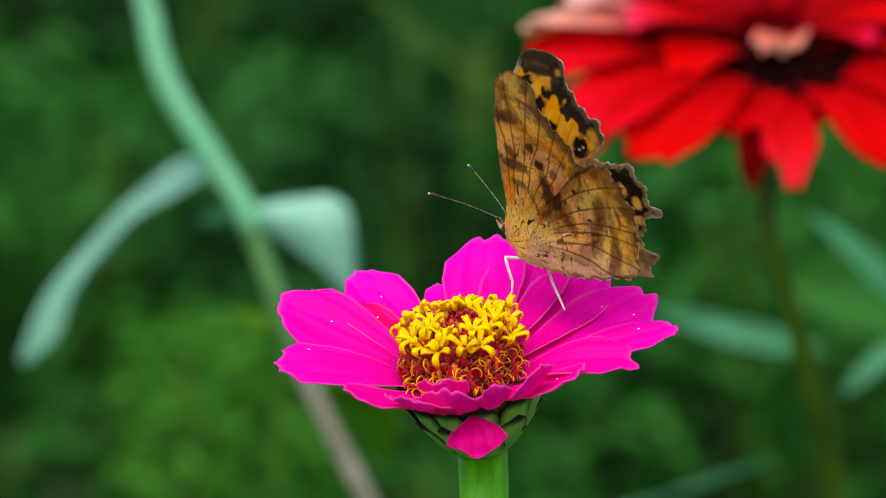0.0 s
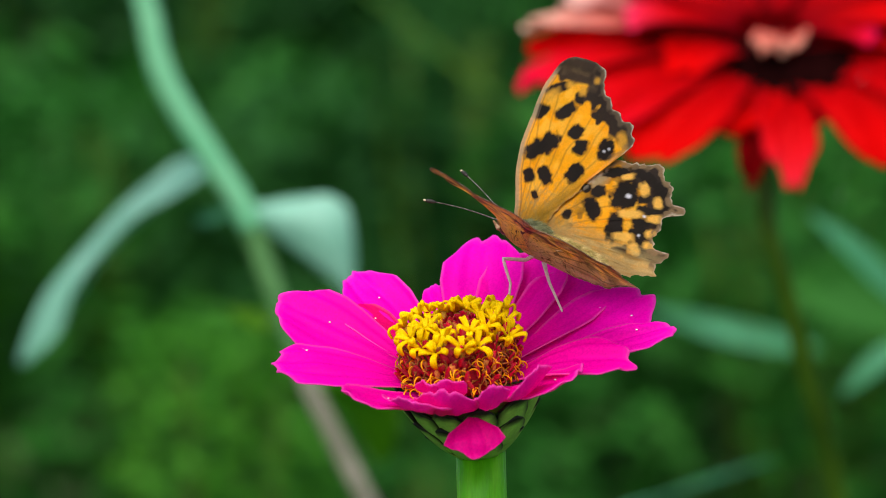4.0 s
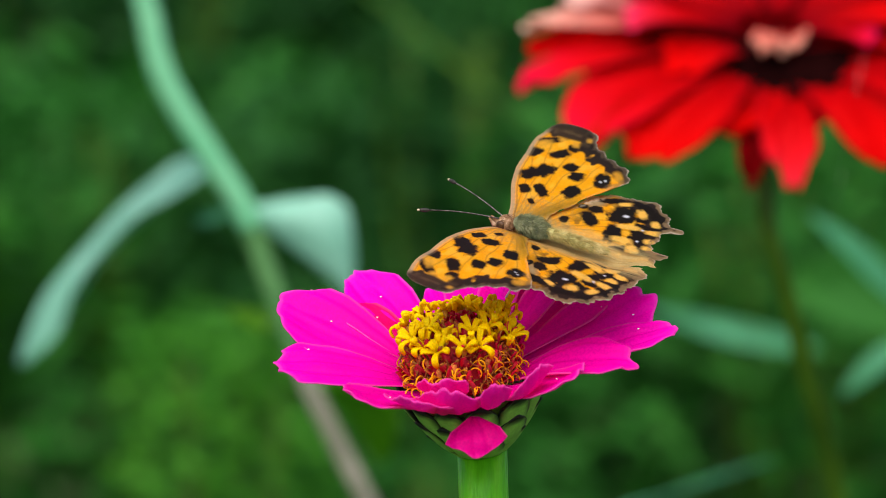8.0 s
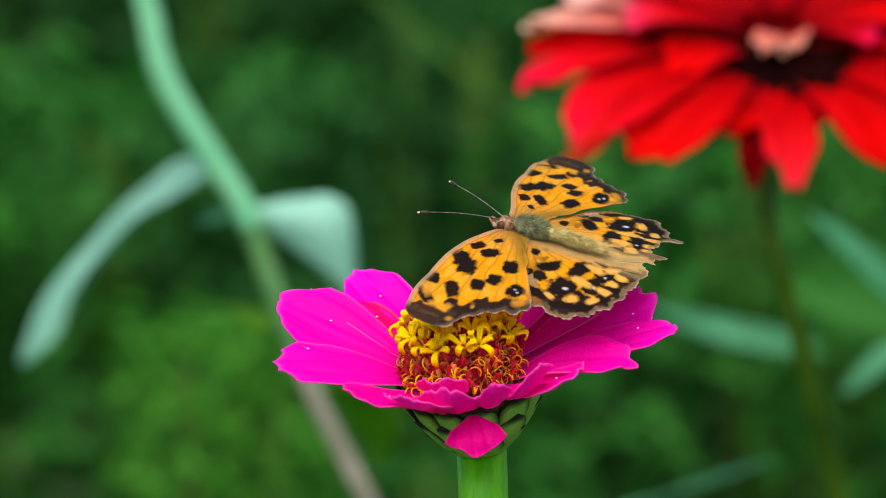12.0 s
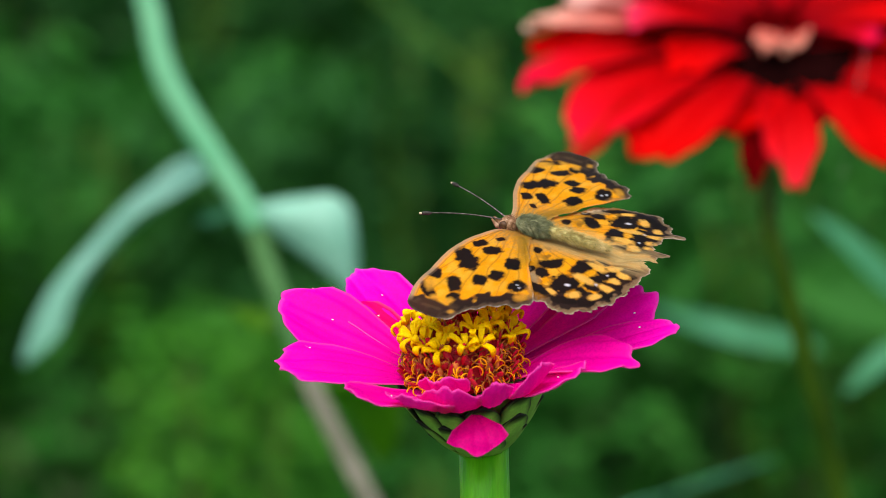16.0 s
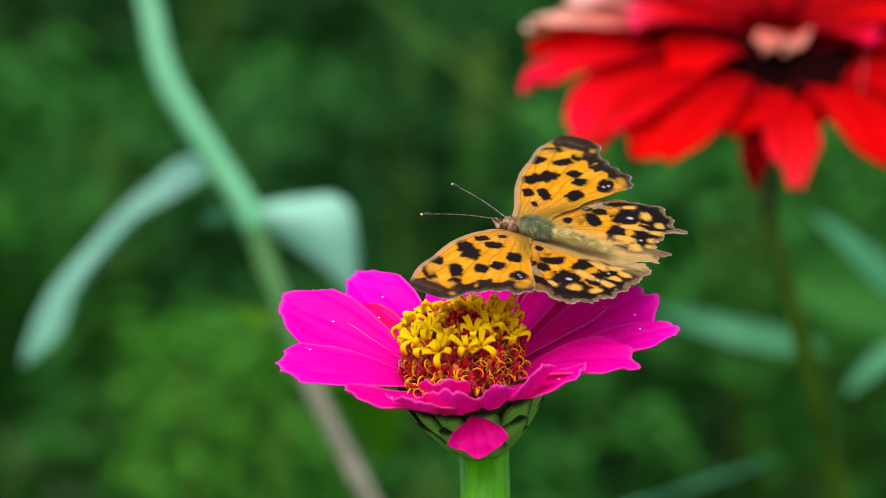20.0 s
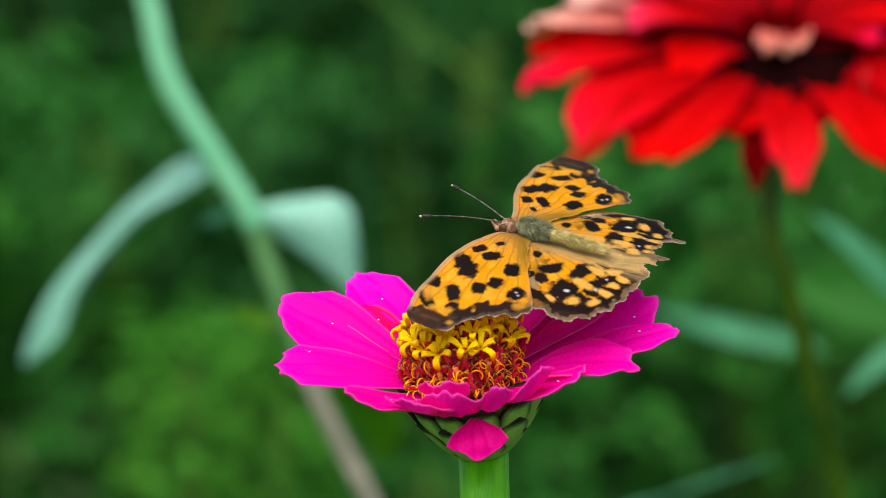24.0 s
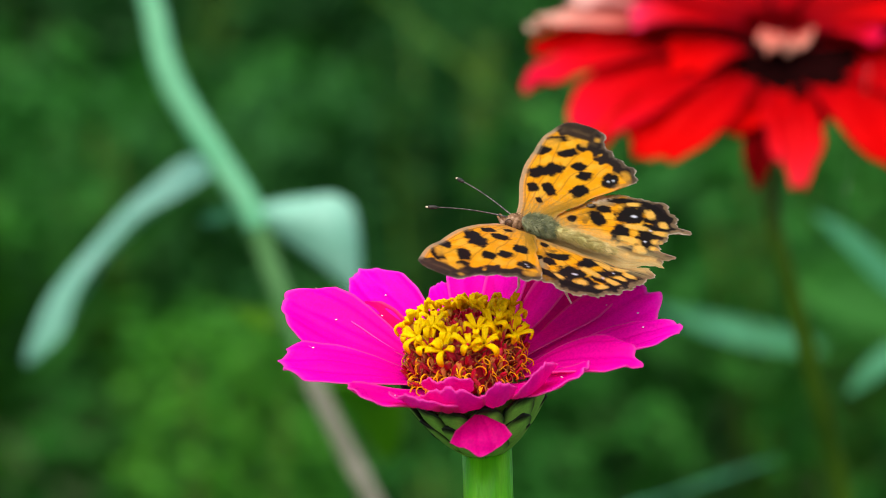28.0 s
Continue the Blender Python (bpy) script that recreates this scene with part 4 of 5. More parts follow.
def build_red():
    centre = plan_at(581, 366, RED_DEEP)
    foot = plan_at(760, -560, RED_DEEP + 0.06)
    foot = Vector((foot.x + 0.05, foot.y + 0.03, 0))
    red = thing("red_zinnia", pose(*foot), "scarlet double zinnia with drooping petals, dark in its heart", "flower")
    turn = PLAN.to_3x3().to_4x4() @ pose(0, 0, 0, 25, 0, 0)
    head = pose(*foot).inverted() @ Matrix.Translation(centre) @ turn @ Matrix.Scale(RED_K, 4)
    # angle, tip radius, tip height, half width, cup
    lower = [(187, 450, -44, 62, 0.2), (211, 418, -64, 96, 0.15), (230, 380, -72, 104, 0.1), (248, 270, -54, 92, 0.1), (273, 356, -102, 50, 0.35), (304, 392, -66, 92, 0.1), (328, 430, -54, 90, 0.1), (344, 430, -40, 80, 0.1), (5, 430, -20, 80, 0.1),
             (40, 420, -10, 84, 0.1), (75, 420, -10, 84, 0.1), (110, 420, -10, 84, 0.1), (145, 420, -10, 80, 0.1), (168, 440, -20, 74, 0.1), (217.4, 484, -96, 24, 0.1), (261, 330, -116, 30, 0.3)]
    upper = [(171, 440, 6, 52, 0.2), (350, 330, 10, 70, 0.2), (20, 350, 30, 70, 0.2), (65, 360, 40, 74, 0.2), (110, 360, 40, 74, 0.2), (160, 390, 26, 60, 0.2), (145, 400, 30, 70, 0.2), (213, 214, 4, 66, 0.2)]
    inner = [(183, 262, 48, 60, 0.3), (262, 150, 52, 26, 0.5), (280, 122, 34, 40, 0.5), (334, 196, 46, 34, 0.3), (355, 250, 50, 56, 0.3), (30, 260, 70, 60, 0.3), (75, 260, 80, 60, 0.3), (120, 260, 80, 60, 0.3), (158, 270, 70, 60, 0.3)]
    pale = {(0, 0): (0.9, 0.01, 0.07), (0, 1): (0.9, 0.008, 0.05), (0, 4): (0.95, 0.03, 0.06), (0, 14): (0.5, 0.05, 0.03), (1, 0): (0.88, 0.6, 0.46), (1, 5): (0.9, 0.7, 0.6), (2, 1): (0.9, 0.42, 0.3), (2, 2): (0.9, 0.5, 0.36), (2, 0): (0.9, 0.05, 0.16), (2, 3): (0.85, 0.01, 0.1)}
    for layer, (rows, z0) in enumerate(((lower, -20), (upper, -4), (inner, 30))):
        for i, (ang, r1, z1, half, cup) in enumerate(rows):
            # dark bases and dark lower petal 15 paint the shade between petals
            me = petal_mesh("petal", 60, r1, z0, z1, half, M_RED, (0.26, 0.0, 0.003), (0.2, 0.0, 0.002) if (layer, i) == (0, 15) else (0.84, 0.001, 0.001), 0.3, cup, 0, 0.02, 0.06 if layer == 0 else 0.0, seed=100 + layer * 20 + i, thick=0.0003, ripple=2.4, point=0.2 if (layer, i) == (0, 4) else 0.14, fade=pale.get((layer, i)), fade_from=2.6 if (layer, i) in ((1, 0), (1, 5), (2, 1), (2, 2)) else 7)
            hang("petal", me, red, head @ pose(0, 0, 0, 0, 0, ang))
    # the disc's black colour stands in for shade under the inner petals
    v, f = lathe([(r * U, z * U) for r, z in ((20, -150), (50, -130), (96, -80), (128, -40), (132, -8), (104, 10), (60, 14), (20, 6))], 24)
    hang("disc", mesh_of("disc", v, f, M_HEART_SHADE), red, head @ pose(34 * U, -52 * U, -6 * U), "flower disc coloured near-black for the shade in its hollow")
    top = head @ Vector((0, 0, -140 * U))
    inv = pose(*foot).inverted()
    pts = [top, inv @ plan_at(570, 80, RED_DEEP), inv @ plan_at(620, -120, RED_DEEP + 0.01), inv @ plan_at(665, -300, RED_DEEP + 0.03), inv @ plan_at(705, -460, RED_DEEP + 0.05), inv @ plan_at(735, -620, RED_DEEP + 0.06), (-0.02, -0.01, 0.25), (0, 0, 0)]
    v, f = tube(smooth_line(pts, 40), [0.0022, 0.0022, 0.0024, 0.0026], 14)
    hang("stem", mesh_of("stem", v, f, M_DEEP), red)
    return red


red = build_red()


def ruled_leaf(upper, lower, bulge):
    """A broad blade between two edge lines, bowed towards its middle."""
    n, k = 30, 13
    a, b = smooth_line(upper, n), smooth_line(lower, n)
    t = np.linspace(0, 1, k)[None, :, None]
    s = np.linspace(0, 1, n)[:, None, None]
    pts = a[:, None, :] * (1 - t) + b[:, None, :] * t
    pts = pts + np.array((0, -1.0, 0.2)) * bulge * np.sin(t * math.pi) * np.sin(s * math.pi)
    v, f, _ = sheet(pts, 0.0004)
    return mesh_of("leaf", v, f, M_MINT)


def build_curved_plant():
    d = 0.52
    k = (1 + d / REACH) / (1 + 0.4 / REACH)
    foot = plan_at(-60, -600, d)
    foot = Vector((foot.x + 0.07, foot.y + 0.05, 0))
    inv = pose(*foot).inverted()
    plant = thing("curved_stem_plant", pose(*foot), "pale green arching stem with two glaucous leaves, brown lower down", "plant")

    def line(pts):
        return [inv @ plan_at(x, y, d) for x, y in pts]

    v, f = tube(smooth_line(line([(-540, 560), (-532, 470), (-519, 410), (-495, 311), (-450, 226), (-400, 148), (-356, 80), (-336, 34)]), 40), [q * k for q in (0.0028, 0.003, 0.0032, 0.0032, 0.003)], 14)
    hang("stem", mesh_of("stem", v, f, M_MINT_STEM), plant, None, "pale green arching upper stem")
    v, f = tube(smooth_line(line([(-338, 40), (-318, -20), (-300, -70), (-280, -125), (-258, -185)]), 24), [q * k for q in (0.0029, 0.0026, 0.0024)], 14)
    hang("middle_stem", mesh_of("middle_stem", v, f, M_MID_STEM), plant, None, "darker green middle of the stem")
    v, f = tube(smooth_line(line([(-260, -180), (-236, -240), (-188, -340), (-126, -459), (-76, -560)]) + [(-0.03, -0.02, 0.2), (0, 0, 0)], 36), [q * k for q in (0.0023, 0.0025, 0.0027, 0.0029)], 14)
    hang("lower_stem", mesh_of("lower_stem", v, f, M_DRY), plant, None, "grey-brown dry lower stem")
    for pts, half, fold, spin, mat in ((((-418, 132, d), (-504, 78, d + 0.03), (-586, -4, d + 0.06), (-662, -98, d + 0.08), (-748, -204, d + 0.09)), 0.0145, 0.25, 30, M_MINT),
                                       (((-372, 60, d), (-400, 55, d + 0.01), (-440, 50, d + 0.02)), 0.003, 0.2, 30, M_SHADE_LEAF),
                                       (((-272, -120, d), (-310, -130, d + 0.02), (-380, -105, d + 0.04)), 0.003, 0.2, 50, M_LIME),
                                       (((-214, -240, d), (-160, -270, d + 0.02), (-110, -380, d + 0.04)), 0.012, 0.2, 10, M_LEAF_BRIGHT)):
        hang("leaf", leaf_mesh("leaf", [inv @ plan_at(*p) for p in pts], half, mat, fold, spin, 0.8), plant)
    upper = line([(-352, 74), (-300, 84), (-240, 92), (-196, 94), (-170, 76), (-158, 30), (-154, -30), (-158, -86)])
    lower = line([(-350, 66), (-318, 40), (-286, 14), (-254, -10), (-222, -34), (-196, -56), (-176, -74), (-160, -88)])
    hang("leaf", ruled_leaf(upper, lower, 0.004), plant)


build_curved_plant()


def build_loose_leaves():
    rows = [((1610, 550), (1510, 445), (1435, 380), 0.0042, 0.6, M_SHADE_LEAF, 20), ((1050, 925), (1230, 870), (1370, 815), 0.006, 0.6, M_SHADE_LEAF, 30), ((1450, 618), (1300, 592), (1140, 545), 0.0046, 0.95, M_SHADE_LEAF, 35),
            ((1620, 600), (1560, 640), (1490, 700), 0.0038, 0.6, M_SHADE_LEAF, 20), ((640, -30), (800, 110), (960, 230), 0.0016, 1.3, M_DEEP, 0), ((1660, 560), (1530, 525), (1380, 500), 0.02, 1.3, M_LEAF, 50)]
    for a, b, c, half, d, mat, spin in rows:
        pts = [plan_at(p[0] - 784, 441 - p[1], d) for p in (a, b, c)]
        foot = Vector((pts[0].x + 0.02, pts[0].y + 0.06, 0))
        weed = thing("leafy_stalk", pose(*foot), "single blue-green blade leaf on a thin stalk" if mat is M_SHADE_LEAF else "yellow-green leaf on a thin stalk", "plant", "leaves behind the flower")
        inv = pose(*foot).inverted()
        hang("leaf", leaf_mesh("leaf", [inv @ p for p in pts], half, mat, 0.3, spin, 0.8), weed)
        p0 = inv @ pts[0]
        v, f = tube(smooth_line([p0, (p0.x * 0.7, 0.02, p0.z - 0.05), (0.0, 0.03, p0.z * 0.5), (0, 0, 0)], 16), [0.0008, 0.0012], 8)
        hang("stalk", mesh_of("stalk", v, f, M_DEEP), weed)


build_loose_leaves()


def build_foliage():
    rnd = random.Random(77)
    for bush in range(32):
        row = (bush >= 7) + (bush >= 16) + (bush >= 26)
        y = (1.75, 2.7, 3.9, 1.25)[row] + rnd.uniform(-0.2, 0.2)
        x = ((bush - (0, 7, 16, 26)[row]) - (3, 4, 4.5, 3.6)[row]) * (0.2, 0.25, 0.33, 0.075)[row] + rnd.uniform(-0.05, 0.05)
        wide, tall = (0.17, 0.24, 0.32, 0.09)[row], (0.32, 0.45, 0.85, 0.24)[row] * rnd.uniform(0.75, 1.2)
        if bush == 28:
            x, wide, tall = -0.09, 0.055, 0.3
        if bush == 31:
            x, y, wide, tall = 0.005, 1.6, 0.05, 0.42
        bed = thing("shrub", pose(x, y, 0), "dense dark green leafy garden shrub", "shrub", "shrubs behind the flowers")
        verts, faces = [], []
        for _ in range(2200 if row < 3 else 2000):
            a, r, h = rnd.uniform(0, 6.283), wide * math.sqrt(rnd.random()), tall * rnd.random() ** 0.7
            p = Vector((r * math.cos(a), r * math.sin(a), h))
            turn = Euler((rnd.uniform(-0.9, 0.9), rnd.uniform(-0.9, 0.9), rnd.uniform(0, 6.283))).to_matrix()
            k = (0.013, 0.016, 0.02, 0.006)[row] * rnd.uniform(0.6, 1.6)
            o = len(verts)
            for q in ((0, 0, 0), (0.5, 0.32, 0.1), (1.1, 0.26, 0.06), (1.8, 0, -0.15), (1.1, -0.26, 0.06), (0.5, -0.32, 0.1), (0.9, 0, -0.02)):
                verts.append(p + turn @ (Vector(q) * k))
            faces += [(o, o + 1, o + 6, o + 5), (o + 1, o + 2, o + 6), (o + 2, o + 3, o + 6), (o + 3, o + 4, o + 6), (o + 4, o + 5, o + 6)]
        # bright and shaded patches of the bed are put into the leaf colour
        tagged(hang("leaves", mesh_of("leaves", verts, faces, M_LEAF_LIT if bush in (0, 1, 8, 27, 28) else M_LEAF if bush in (2, 4, 5, 9, 12, 15, 26, 29) else M_LEAF_SHADED), bed), kind="stuff")
        for _ in range(5):
            v, f = tube([(0, 0, 0), (rnd.uniform(-1, 1) * wide * 0.5, rnd.uniform(-1, 1) * wide * 0.5, tall * 0.9)], [0.005, 0.002], 6)
            hang("branch", mesh_of("branch", v, f, M_DEEP), bed)


build_foliage()


def build_grass():
    rnd = random.Random(8)
    verts, faces = [], []
    for _ in range(9000):
        x, y = rnd.uniform(-2.2, 2.2), rnd.uniform(-0.2, 5.5)
        h, a, lean = rnd.uniform(0.04, 0.13), rnd.uniform(0, 6.283), rnd.uniform(0.01, 0.06)
        dx, dy = math.cos(a), math.sin(a)
        w = rnd.uniform(0.0015, 0.004)
        o = len(verts)
        verts += [(x - dy * w, y + dx * w, -0.02), (x + dy * w, y - dx * w, -0.02), (x + dx * lean * 0.4 + dy * w * 0.7, y + dy * lean * 0.4 - dx * w * 0.7, h * 0.6), (x + dx * lean * 0.4 - dy * w * 0.7, y + dy * lean * 0.4 + dx * w * 0.7, h * 0.6), (x + dx * lean, y + dy * lean, h)]
        faces += [(o, o + 1, o + 2, o + 3), (o + 3, o + 2, o + 4)]
    tagged(new("grass", mesh_of("grass", verts, faces, M_LEAF)), "short green grass and weeds on the bed", "grass", kind="stuff")


build_grass()


def build_silk():
    """A few water drops on nearly invisible spider silk between the red flower and the leaves."""
    a, b = plan_at(745, 320, RED_DEEP - 0.02), plan_at(690, 20, RED_DEEP - 0.02)
    silk = thing("spider_thread", Matrix.Translation(b), "thin spider thread with a small clear drop", "spider silk")
    inv = Matrix.Translation(b).inverted()
    v, f = tube([inv @ a, inv @ a.lerp(b, 0.5), inv @ b], [0.00002, 0.00002, 0.00002], 6)
    hang("thread", mesh_of("thread", v, f, M_SILK), silk)
    v, f = ball(0.0006, 0.0005, 0.0006, 0, 8, 12)
    for k, size in ((0.3, 1.0), (0.72, 0.6)):
        hang("drop", mesh_of("drop", v, f, M_SILK), silk, Matrix.Translation(inv @ a.lerp(b, k)) @ Matrix.Scale(size, 4), "pale water drop")
    return silk


silk = build_silk()


# ---- what moves ----
def motions():
    # the wings' opening: seconds, degrees from closed over the back
    flap = [
        (0, 9), (0.1, 12), (0.2, 15), (0.3, 17), (0.4, 22), (0.5, 30), (0.6, 40), (0.7, 54), (0.8, 70), (0.9, 90), (1, 102), (1.1, 102), (1.2, 99),
        (1.3, 93), (1.4, 82), (1.5, 72), (1.6, 60), (1.7, 48), (1.8, 32), (1.9, 18), (2, 7), (2.2, 6), (2.4, 8), (2.5, 13), (2.6, 17), (2.7, 21), (2.8, 29),
        (2.9, 40), (3, 42), (3.2, 36), (3.4, 26), (3.5, 26), (3.7, 32), (3.9, 44), (4.1, 52), (4.3, 44), (4.5, 32), (4.7, 24), (4.9, 30), (5.1, 44),
        (5.3, 55), (5.5, 50), (5.6, 35), (5.7, 19), (5.8, 15), (5.9, 15), (6, 18), (6.1, 27), (6.2, 38), (6.3, 50), (6.4, 60), (6.5, 76), (6.6, 87),
        (6.7, 88), (6.8, 86), (6.9, 79), (7, 70), (7.1, 62), (7.2, 55), (7.3, 47), (7.4, 43), (7.5, 44), (7.6, 47), (7.7, 51), (7.8, 60), (7.9, 68), (8, 84),
        (8.1, 94), (8.2, 100), (8.3, 98), (8.4, 92), (8.5, 85), (8.6, 78), (8.7, 72), (8.8, 72), (8.9, 74), (9, 85), (9.1, 92), (9.2, 98), (9.3, 98),
        (9.4, 96), (9.5, 93), (9.6, 88), (9.7, 83), (9.8, 80), (9.9, 78), (10, 80), (10.1, 85), (10.2, 93), (10.4, 100), (10.6, 98), (10.8, 92), (11, 90),
        (11.2, 97), (11.4, 100), (11.6, 98), (11.8, 93), (12, 98), (12.2, 99), (12.5, 97), (12.8, 98), (13.1, 95), (13.4, 99), (13.7, 102), (14, 97),
        (14.2, 99), (14.5, 101), (14.7, 102), (14.9, 100), (15.1, 97), (15.3, 98), (15.5, 102), (15.7, 101), (15.9, 98), (16.1, 98), (16.4, 103), (16.7, 99),
        (17, 101), (17.3, 103), (17.6, 100), (17.9, 101), (18.2, 102), (18.5, 100), (18.8, 101), (19.1, 104), (19.3, 102), (19.5, 98), (19.7, 97),
        (19.8, 96), (19.9, 92), (20, 88), (20.2, 82), (20.4, 88), (20.6, 96), (20.8, 91), (21, 82), (21.2, 88), (21.4, 94), (21.5, 94), (21.7, 98),
        (21.9, 94), (22.2, 86), (22.5, 94), (22.8, 99), (23.1, 92), (23.3, 84), (23.5, 88), (23.6, 93), (23.8, 100), (23.9, 100), (24, 98), (24.1, 98),
        (24.3, 93), (24.4, 93), (24.6, 96), (24.8, 98), (25, 98), (25.2, 94), (25.4, 100), (25.6, 94), (25.8, 86), (26, 95), (26.1, 98), (26.2, 98),
        (26.3, 96), (26.4, 90), (26.5, 82), (26.6, 70), (26.7, 52), (26.8, 40), (26.9, 37), (27, 40), (27.1, 49), (27.2, 60), (27.3, 72), (27.4, 86),
        (27.5, 96), (27.6, 96), (27.8, 93), (28, 85),
    ]

    # slow sway of the pink head: seconds, shift across, shift up
    sway = [(0, 0, 0), (0.5, 0.5, 0), (1, -1.5, 0), (1.5, -2, -1.5), (2, -3, 0), (2.5, -3.5, -1.5), (3.5, -3, -1.5), (5.5, -3, -1.5), (6, 0.5, -1.5), (6.5, 0, -1.5), (7, -4, -2), (7.5, -1.5, 0), (8, 0, 0), (8.5, 0, 0),
            (9, -3, 0), (9.5, -1, 0), (10, -2, 0), (11, -2.5, 1), (12, -2, 1.5), (12.5, -4.5, 1.5), (14.5, -2, 2.5), (15, 0, 3), (15.5, 1.5, 2.5), (16, -1.5, 2), (17, -1.5, 1.5), (18, -1.5, 1.5), (19, 0, 1), (20, -1.5, -1), (21, -2.5, -3),
            (21.5, -2.5, -4), (23.5, -4, -4), (24, -4, -4), (24.5, -5.5, -3.5), (25, -11, -6), (25.5, -7, -4), (26, -6, -3), (26.5, -5.5, -1), (27, -5, -1), (27.5, -2.5, 1), (28, -1.5, 2)]

    def swayed(t):
        ts = [r[0] for r in sway]
        return np.interp(t, ts, [r[1] for r in sway]), np.interp(t, ts, [r[2] for r in sway])

    def shift(t):
        x, y = swayed(t)
        return Matrix.Translation((PLAN.to_3x3() @ Vector((x * U, 0, y * U))))

    home = pose(*FOOT)
    walk(pink, [(t, shift(t) @ home) for t, _, _ in sway])

    # the stance on the flower: seconds, three turns in the body's frame, shift across, shift down, left and right wings' opening
    stand = [
        (0, 2.3, -10.3, 1.3, 6, 8.6, 2.9, 5), (0.5, 3.4, -12.8, -2.1, 8.4, 3.5, 27.9, 29.5), (1, 3.8, -15.4, -1.5, 7.4, -1.4, 101.3, 103), (1.5, 2.6, -12.6, -2, 10, 4.6, 73.4, 75.7),
        (2, 1, -8.6, 0.5, 1.4, 10, 0.9, 4), (2.5, 0.8, -7.9, 1.1, 0.6, 9, 9, 11.9), (3, 4.3, -13.1, -3, 8.8, 6.1, 42.1, 42.8), (3.5, 3.5, -10.8, -1, 7.6, 6, 25.5, 27.4),
        (5.5, 0.3, 1.5, -0.5, -3.1, 17.1, 49.4, 50.3), (6, -1.7, 2.5, 2.7, -7.8, 14.7, 15.9, 19.7), (6.5, -0.5, -0.1, 1.9, -4.5, 2.5, 87, 83.5), (7, -1.1, -1, 1.6, -4.8, 0.2, 83.5, 79),
        (7.5, 0.7, -2.3, -0, -3.2, 12, 42.5, 42.6), (8, 1.2, -2.1, 0.4, -4.9, 3.8, 88.1, 89.6), (8.5, 1.4, -2.5, 1.7, -4.4, 5.2, 89.3, 91.5), (9, 1.3, -2.4, 1.1, -4.4, 5.6, 87.9, 90),
        (9.5, 1.3, -2.6, 1.5, -4.2, 4.6, 95, 97.2), (10, 0.9, -1.8, 1.4, -3.9, 5.5, 83.4, 86.1), (10.5, 1.7, -2.8, 2.3, -3.8, 5.9, 100.8, 102.5), (11, 1.1, -2.5, 1.8, -4, 5.1, 92, 94.5),
        (11.5, 1.5, -2.8, 2.2, -4, 6.7, 99.4, 101.7), (12, 1.6, -2.8, 2.1, -3.6, 6.3, 99.4, 101.4), (12.5, 1.5, -2.7, 2.3, -4.1, 6.9, 97.9, 100.2), (14.5, 1.7, -2.8, 3, -5.1, 8.1, 101.9, 103.7),
        (15, 1.2, -3, 2.8, -4.1, 8.1, 98.2, 100.7), (15.5, 1.6, -2.8, 3.1, -4.5, 8.1, 102.2, 103.8), (16, 1.2, -2.8, 2.8, -3, 7.7, 96.8, 99.2), (16.5, 1.5, -2.9, 3.3, -4.2, 8.9, 102.3, 104),
        (17, 1.3, -2.9, 3.1, -2.8, 8.3, 100.6, 102.6), (17.5, 1.3, -2.9, 3, -2.8, 9.3, 100.9, 102.9), (18, 1.4, -2.8, 3.5, -3.1, 10.4, 102.6, 104.1), (18.5, 1, -3, 3.1, -1.8, 8.7, 99, 101.1),
        (19, 1.3, -2.8, 3.6, -3.3, 9.5, 103.2, 105.1), (19.5, 1.1, -2.9, 3, -2.5, 8.2, 99.3, 101.1), (20, 0.9, -2.4, 2.9, -1.8, 6.6, 90.2, 92.9), (20.5, 1.2, -3, 2.4, -2.8, 6.2, 95.9, 98.1),
        (21, 1.1, -2.5, 2.6, -1.3, 5.9, 85.4, 88), (21.5, 1.9, -2.9, 2.4, -1.9, 4.6, 97.4, 98.9), (23.5, 1.7, -2.7, 2.3, -1.9, 3.5, 92.2, 93.9), (24, 1.7, -3.3, 3.2, -2.8, 5.8, 100, 100.7),
        (24.5, 0.4, -3.2, 3.3, -1.2, 5.5, 94.3, 97.4), (25, -0, -3.3, 3.4, -0.9, 5.5, 96.6, 100.6), (25.5, 0.9, -3.3, 3.7, -2.2, 6, 98.2, 100.2), (26, 1.7, -3.2, 3.3, -1.9, 6.2, 98.7, 99.5),
        (26.5, 1.1, -2.6, 2.5, -0.4, 5.8, 87.1, 90.1), (27, 1, -2.4, 0, -2.3, 11.9, 42.2, 42.5), (27.5, 0.3, -3.1, 1.3, -1, 4.5, 96.6, 98.6), (28, -0.4, -1.8, -0.5, 1.3, 4.1, 85.3, 88.3),
    ]
    stand_at = [r[0] for r in stand]
    # how fore and hind wings lie to each other as they open: turn in the wing's plane, twist along its span, fore lag
    opened = (5, 42, 85, 101)
    lie = {(1, True): (-1.5, 0.9, 0.5, -1.5), (-1, True): (1.0, 3.0, 1.2, 1.8), (1, False): (5.0, 4.0, 1.6, 0.0), (-1, False): (0.2, 3.2, 0.1, -0.8)}
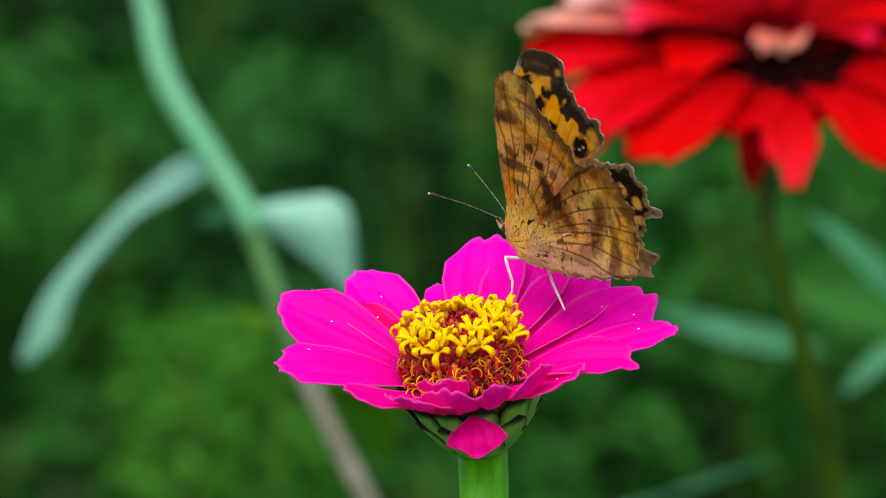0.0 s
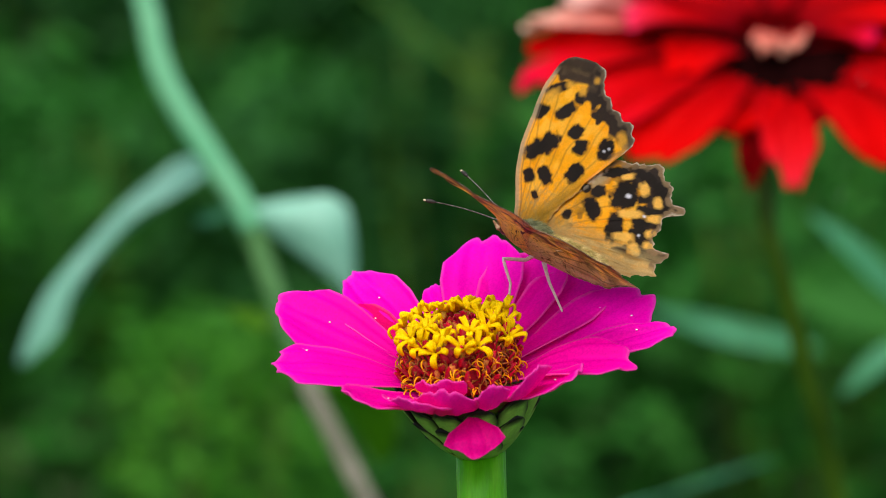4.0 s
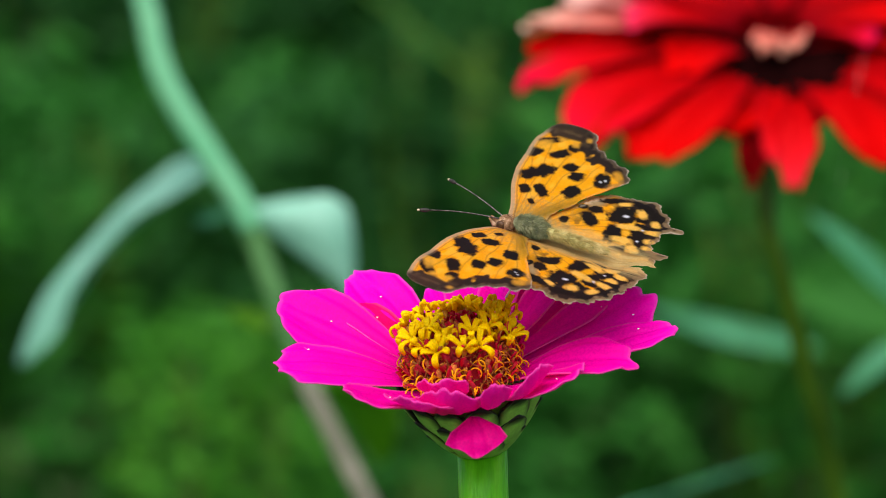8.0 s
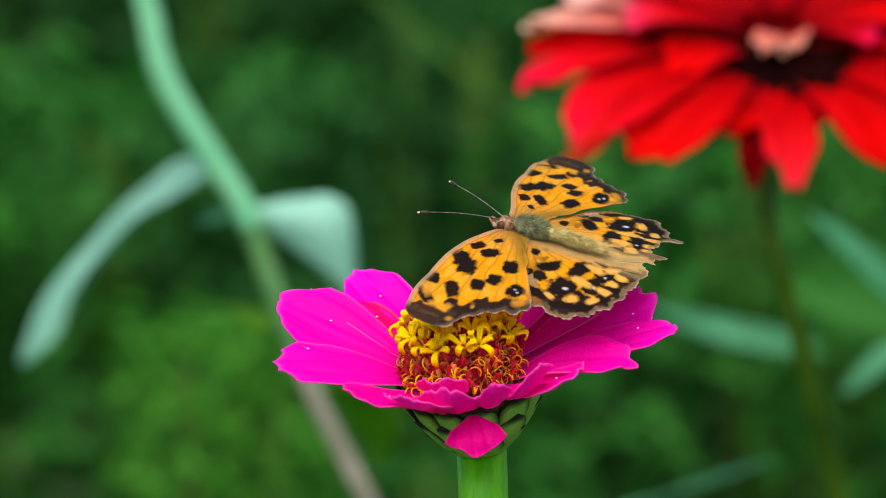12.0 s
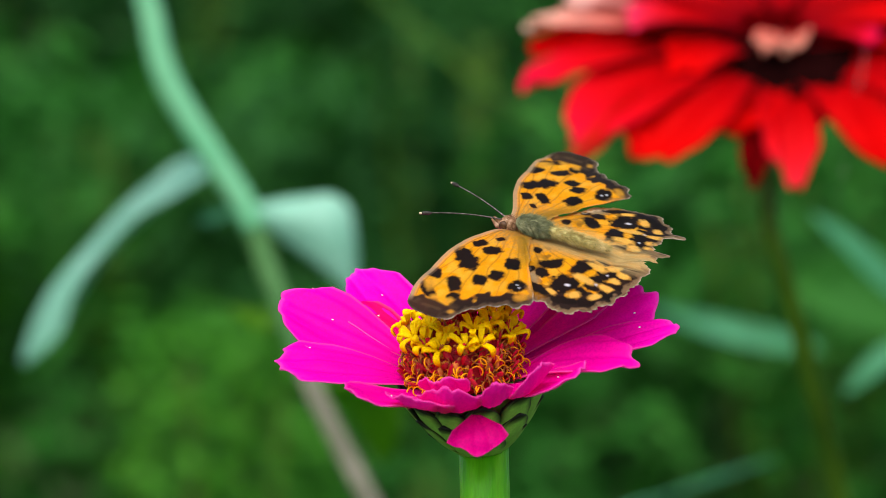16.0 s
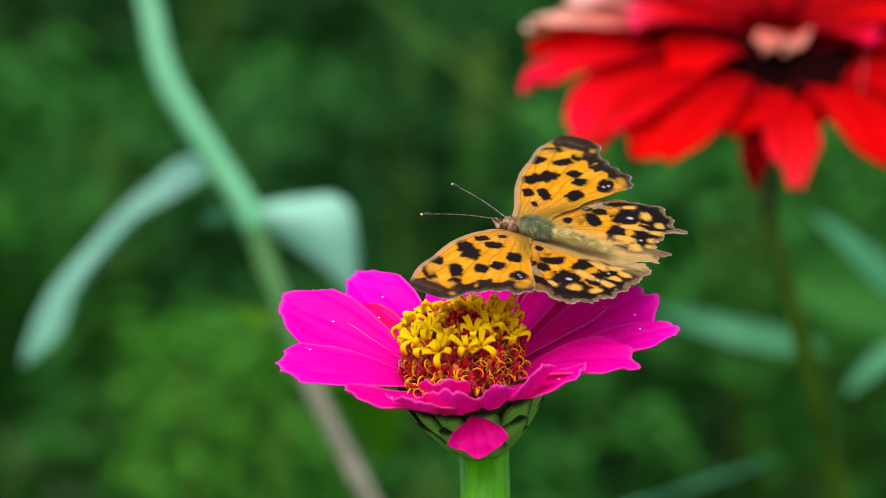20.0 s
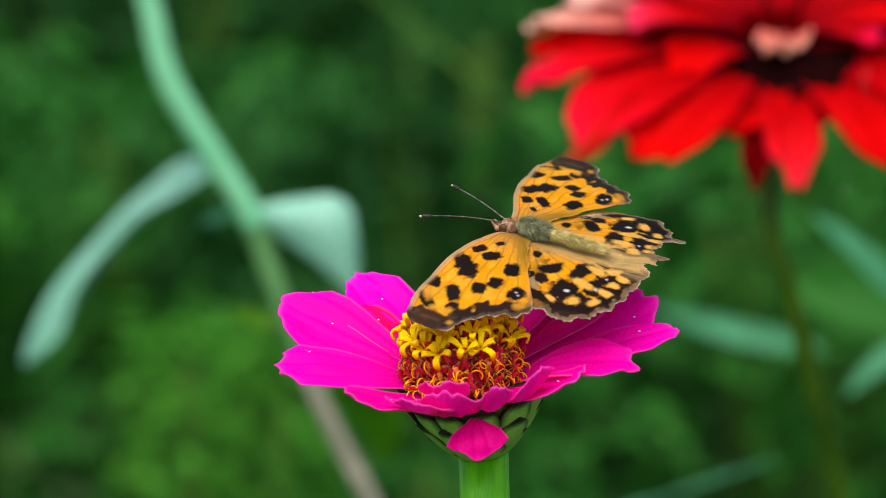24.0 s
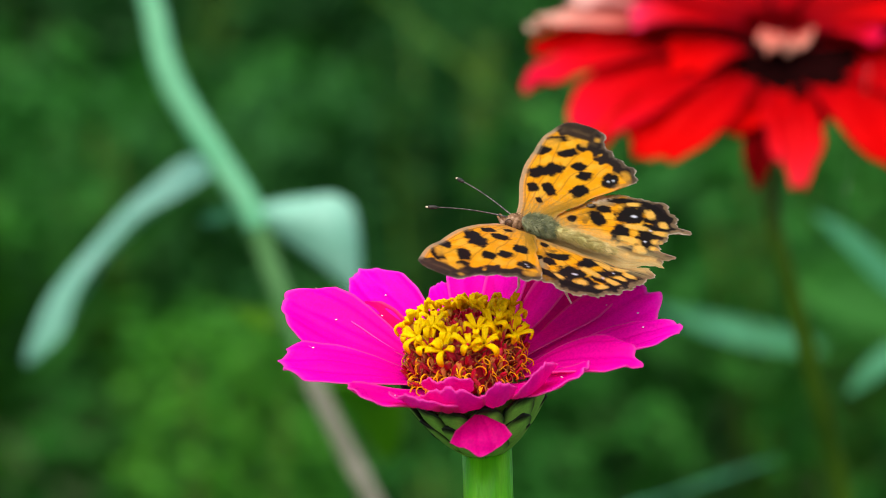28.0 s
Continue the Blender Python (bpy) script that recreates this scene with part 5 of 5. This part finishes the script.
    twist = {(1, True): (-11, -7, 0, 0), (-1, True): (0, 0, 0, 0), (1, False): (-4, -3, 0, 0), (-1, False): (0, 0, 0, 0)}
    lag = {1: (4.0, -0.3, -4.0, -3.4), -1: (3.5, -2.3, -4.0, -3.0)}

    def rough(t):
        return np.interp(t, [r[0] for r in flap], [r[1] for r in flap])

    def stance(t):
        rx, ry, rz, across, down = [np.interp(t, stand_at, [r[i] for r in stand]) for i in range(1, 6)]
        return shift(t) @ perch(rx, ry, rz, across, down)

    def opening(t, side):
        """The wing's angle: the coarse beat, drawn to the stance's own angles."""
        k = 6 if side > 0 else 7
        return rough(t) + np.interp(t, stand_at, [r[k] - rough(r[0]) for r in stand])

    def wing_pose(t, side, fore):
        right, own = opening(t, -1), opening(t, side)
        turn = np.interp(right, opened, lie[side, fore])
        rx, ry = (42 * U, 4 * U) if fore else (66 * U, 8 * U)
        swing = pose(rx, ry, 0, 0, 0, turn) @ pose(0, 0, 0, 0, np.interp(right, opened, twist[side, fore]), 0) @ pose(-rx, -ry, 0)
        return pose(0, 0, side * 13.8 * U, side * (own + (np.interp(right, opened, lag[side]) if fore else 0)), 0, 0) @ swing

    walk(butterfly, [(t, stance(t)) for t, _ in flap])
    for wing, side, fore in WINGS:
        walk(wing, [(t, wing_pose(t, side, fore)) for t, _ in flap])
    # the silk bobs in the air
    base = silk.matrix_basis.copy()
    walk(silk, [(t, Matrix.Translation((0, 0, z * U * RED_K)) @ base) for t, z in ((0, -40), (3, -20), (6, 10), (9.5, 24), (11, -10), (14.5, -34), (15.5, -16), (16, 32), (17, 52), (18, 22), (21, 30), (24, 0), (26, 16), (28, 4))])
    # the feelers dip as the wings open
    for feeler in ANTENNAE:
        walk(feeler, [(t, pose(-2 * U, 0, 0, 0, 0, 8.5 * min(1, max(0, (a - 50) / 35)) * (0.4 if t < 4.5 else 1) - (6 * min(1, max(0, (24 - a) / 10)) if t < 4.5 else 0)) @ pose(2 * U, 0, 0)) for t, a in flap])


motions()
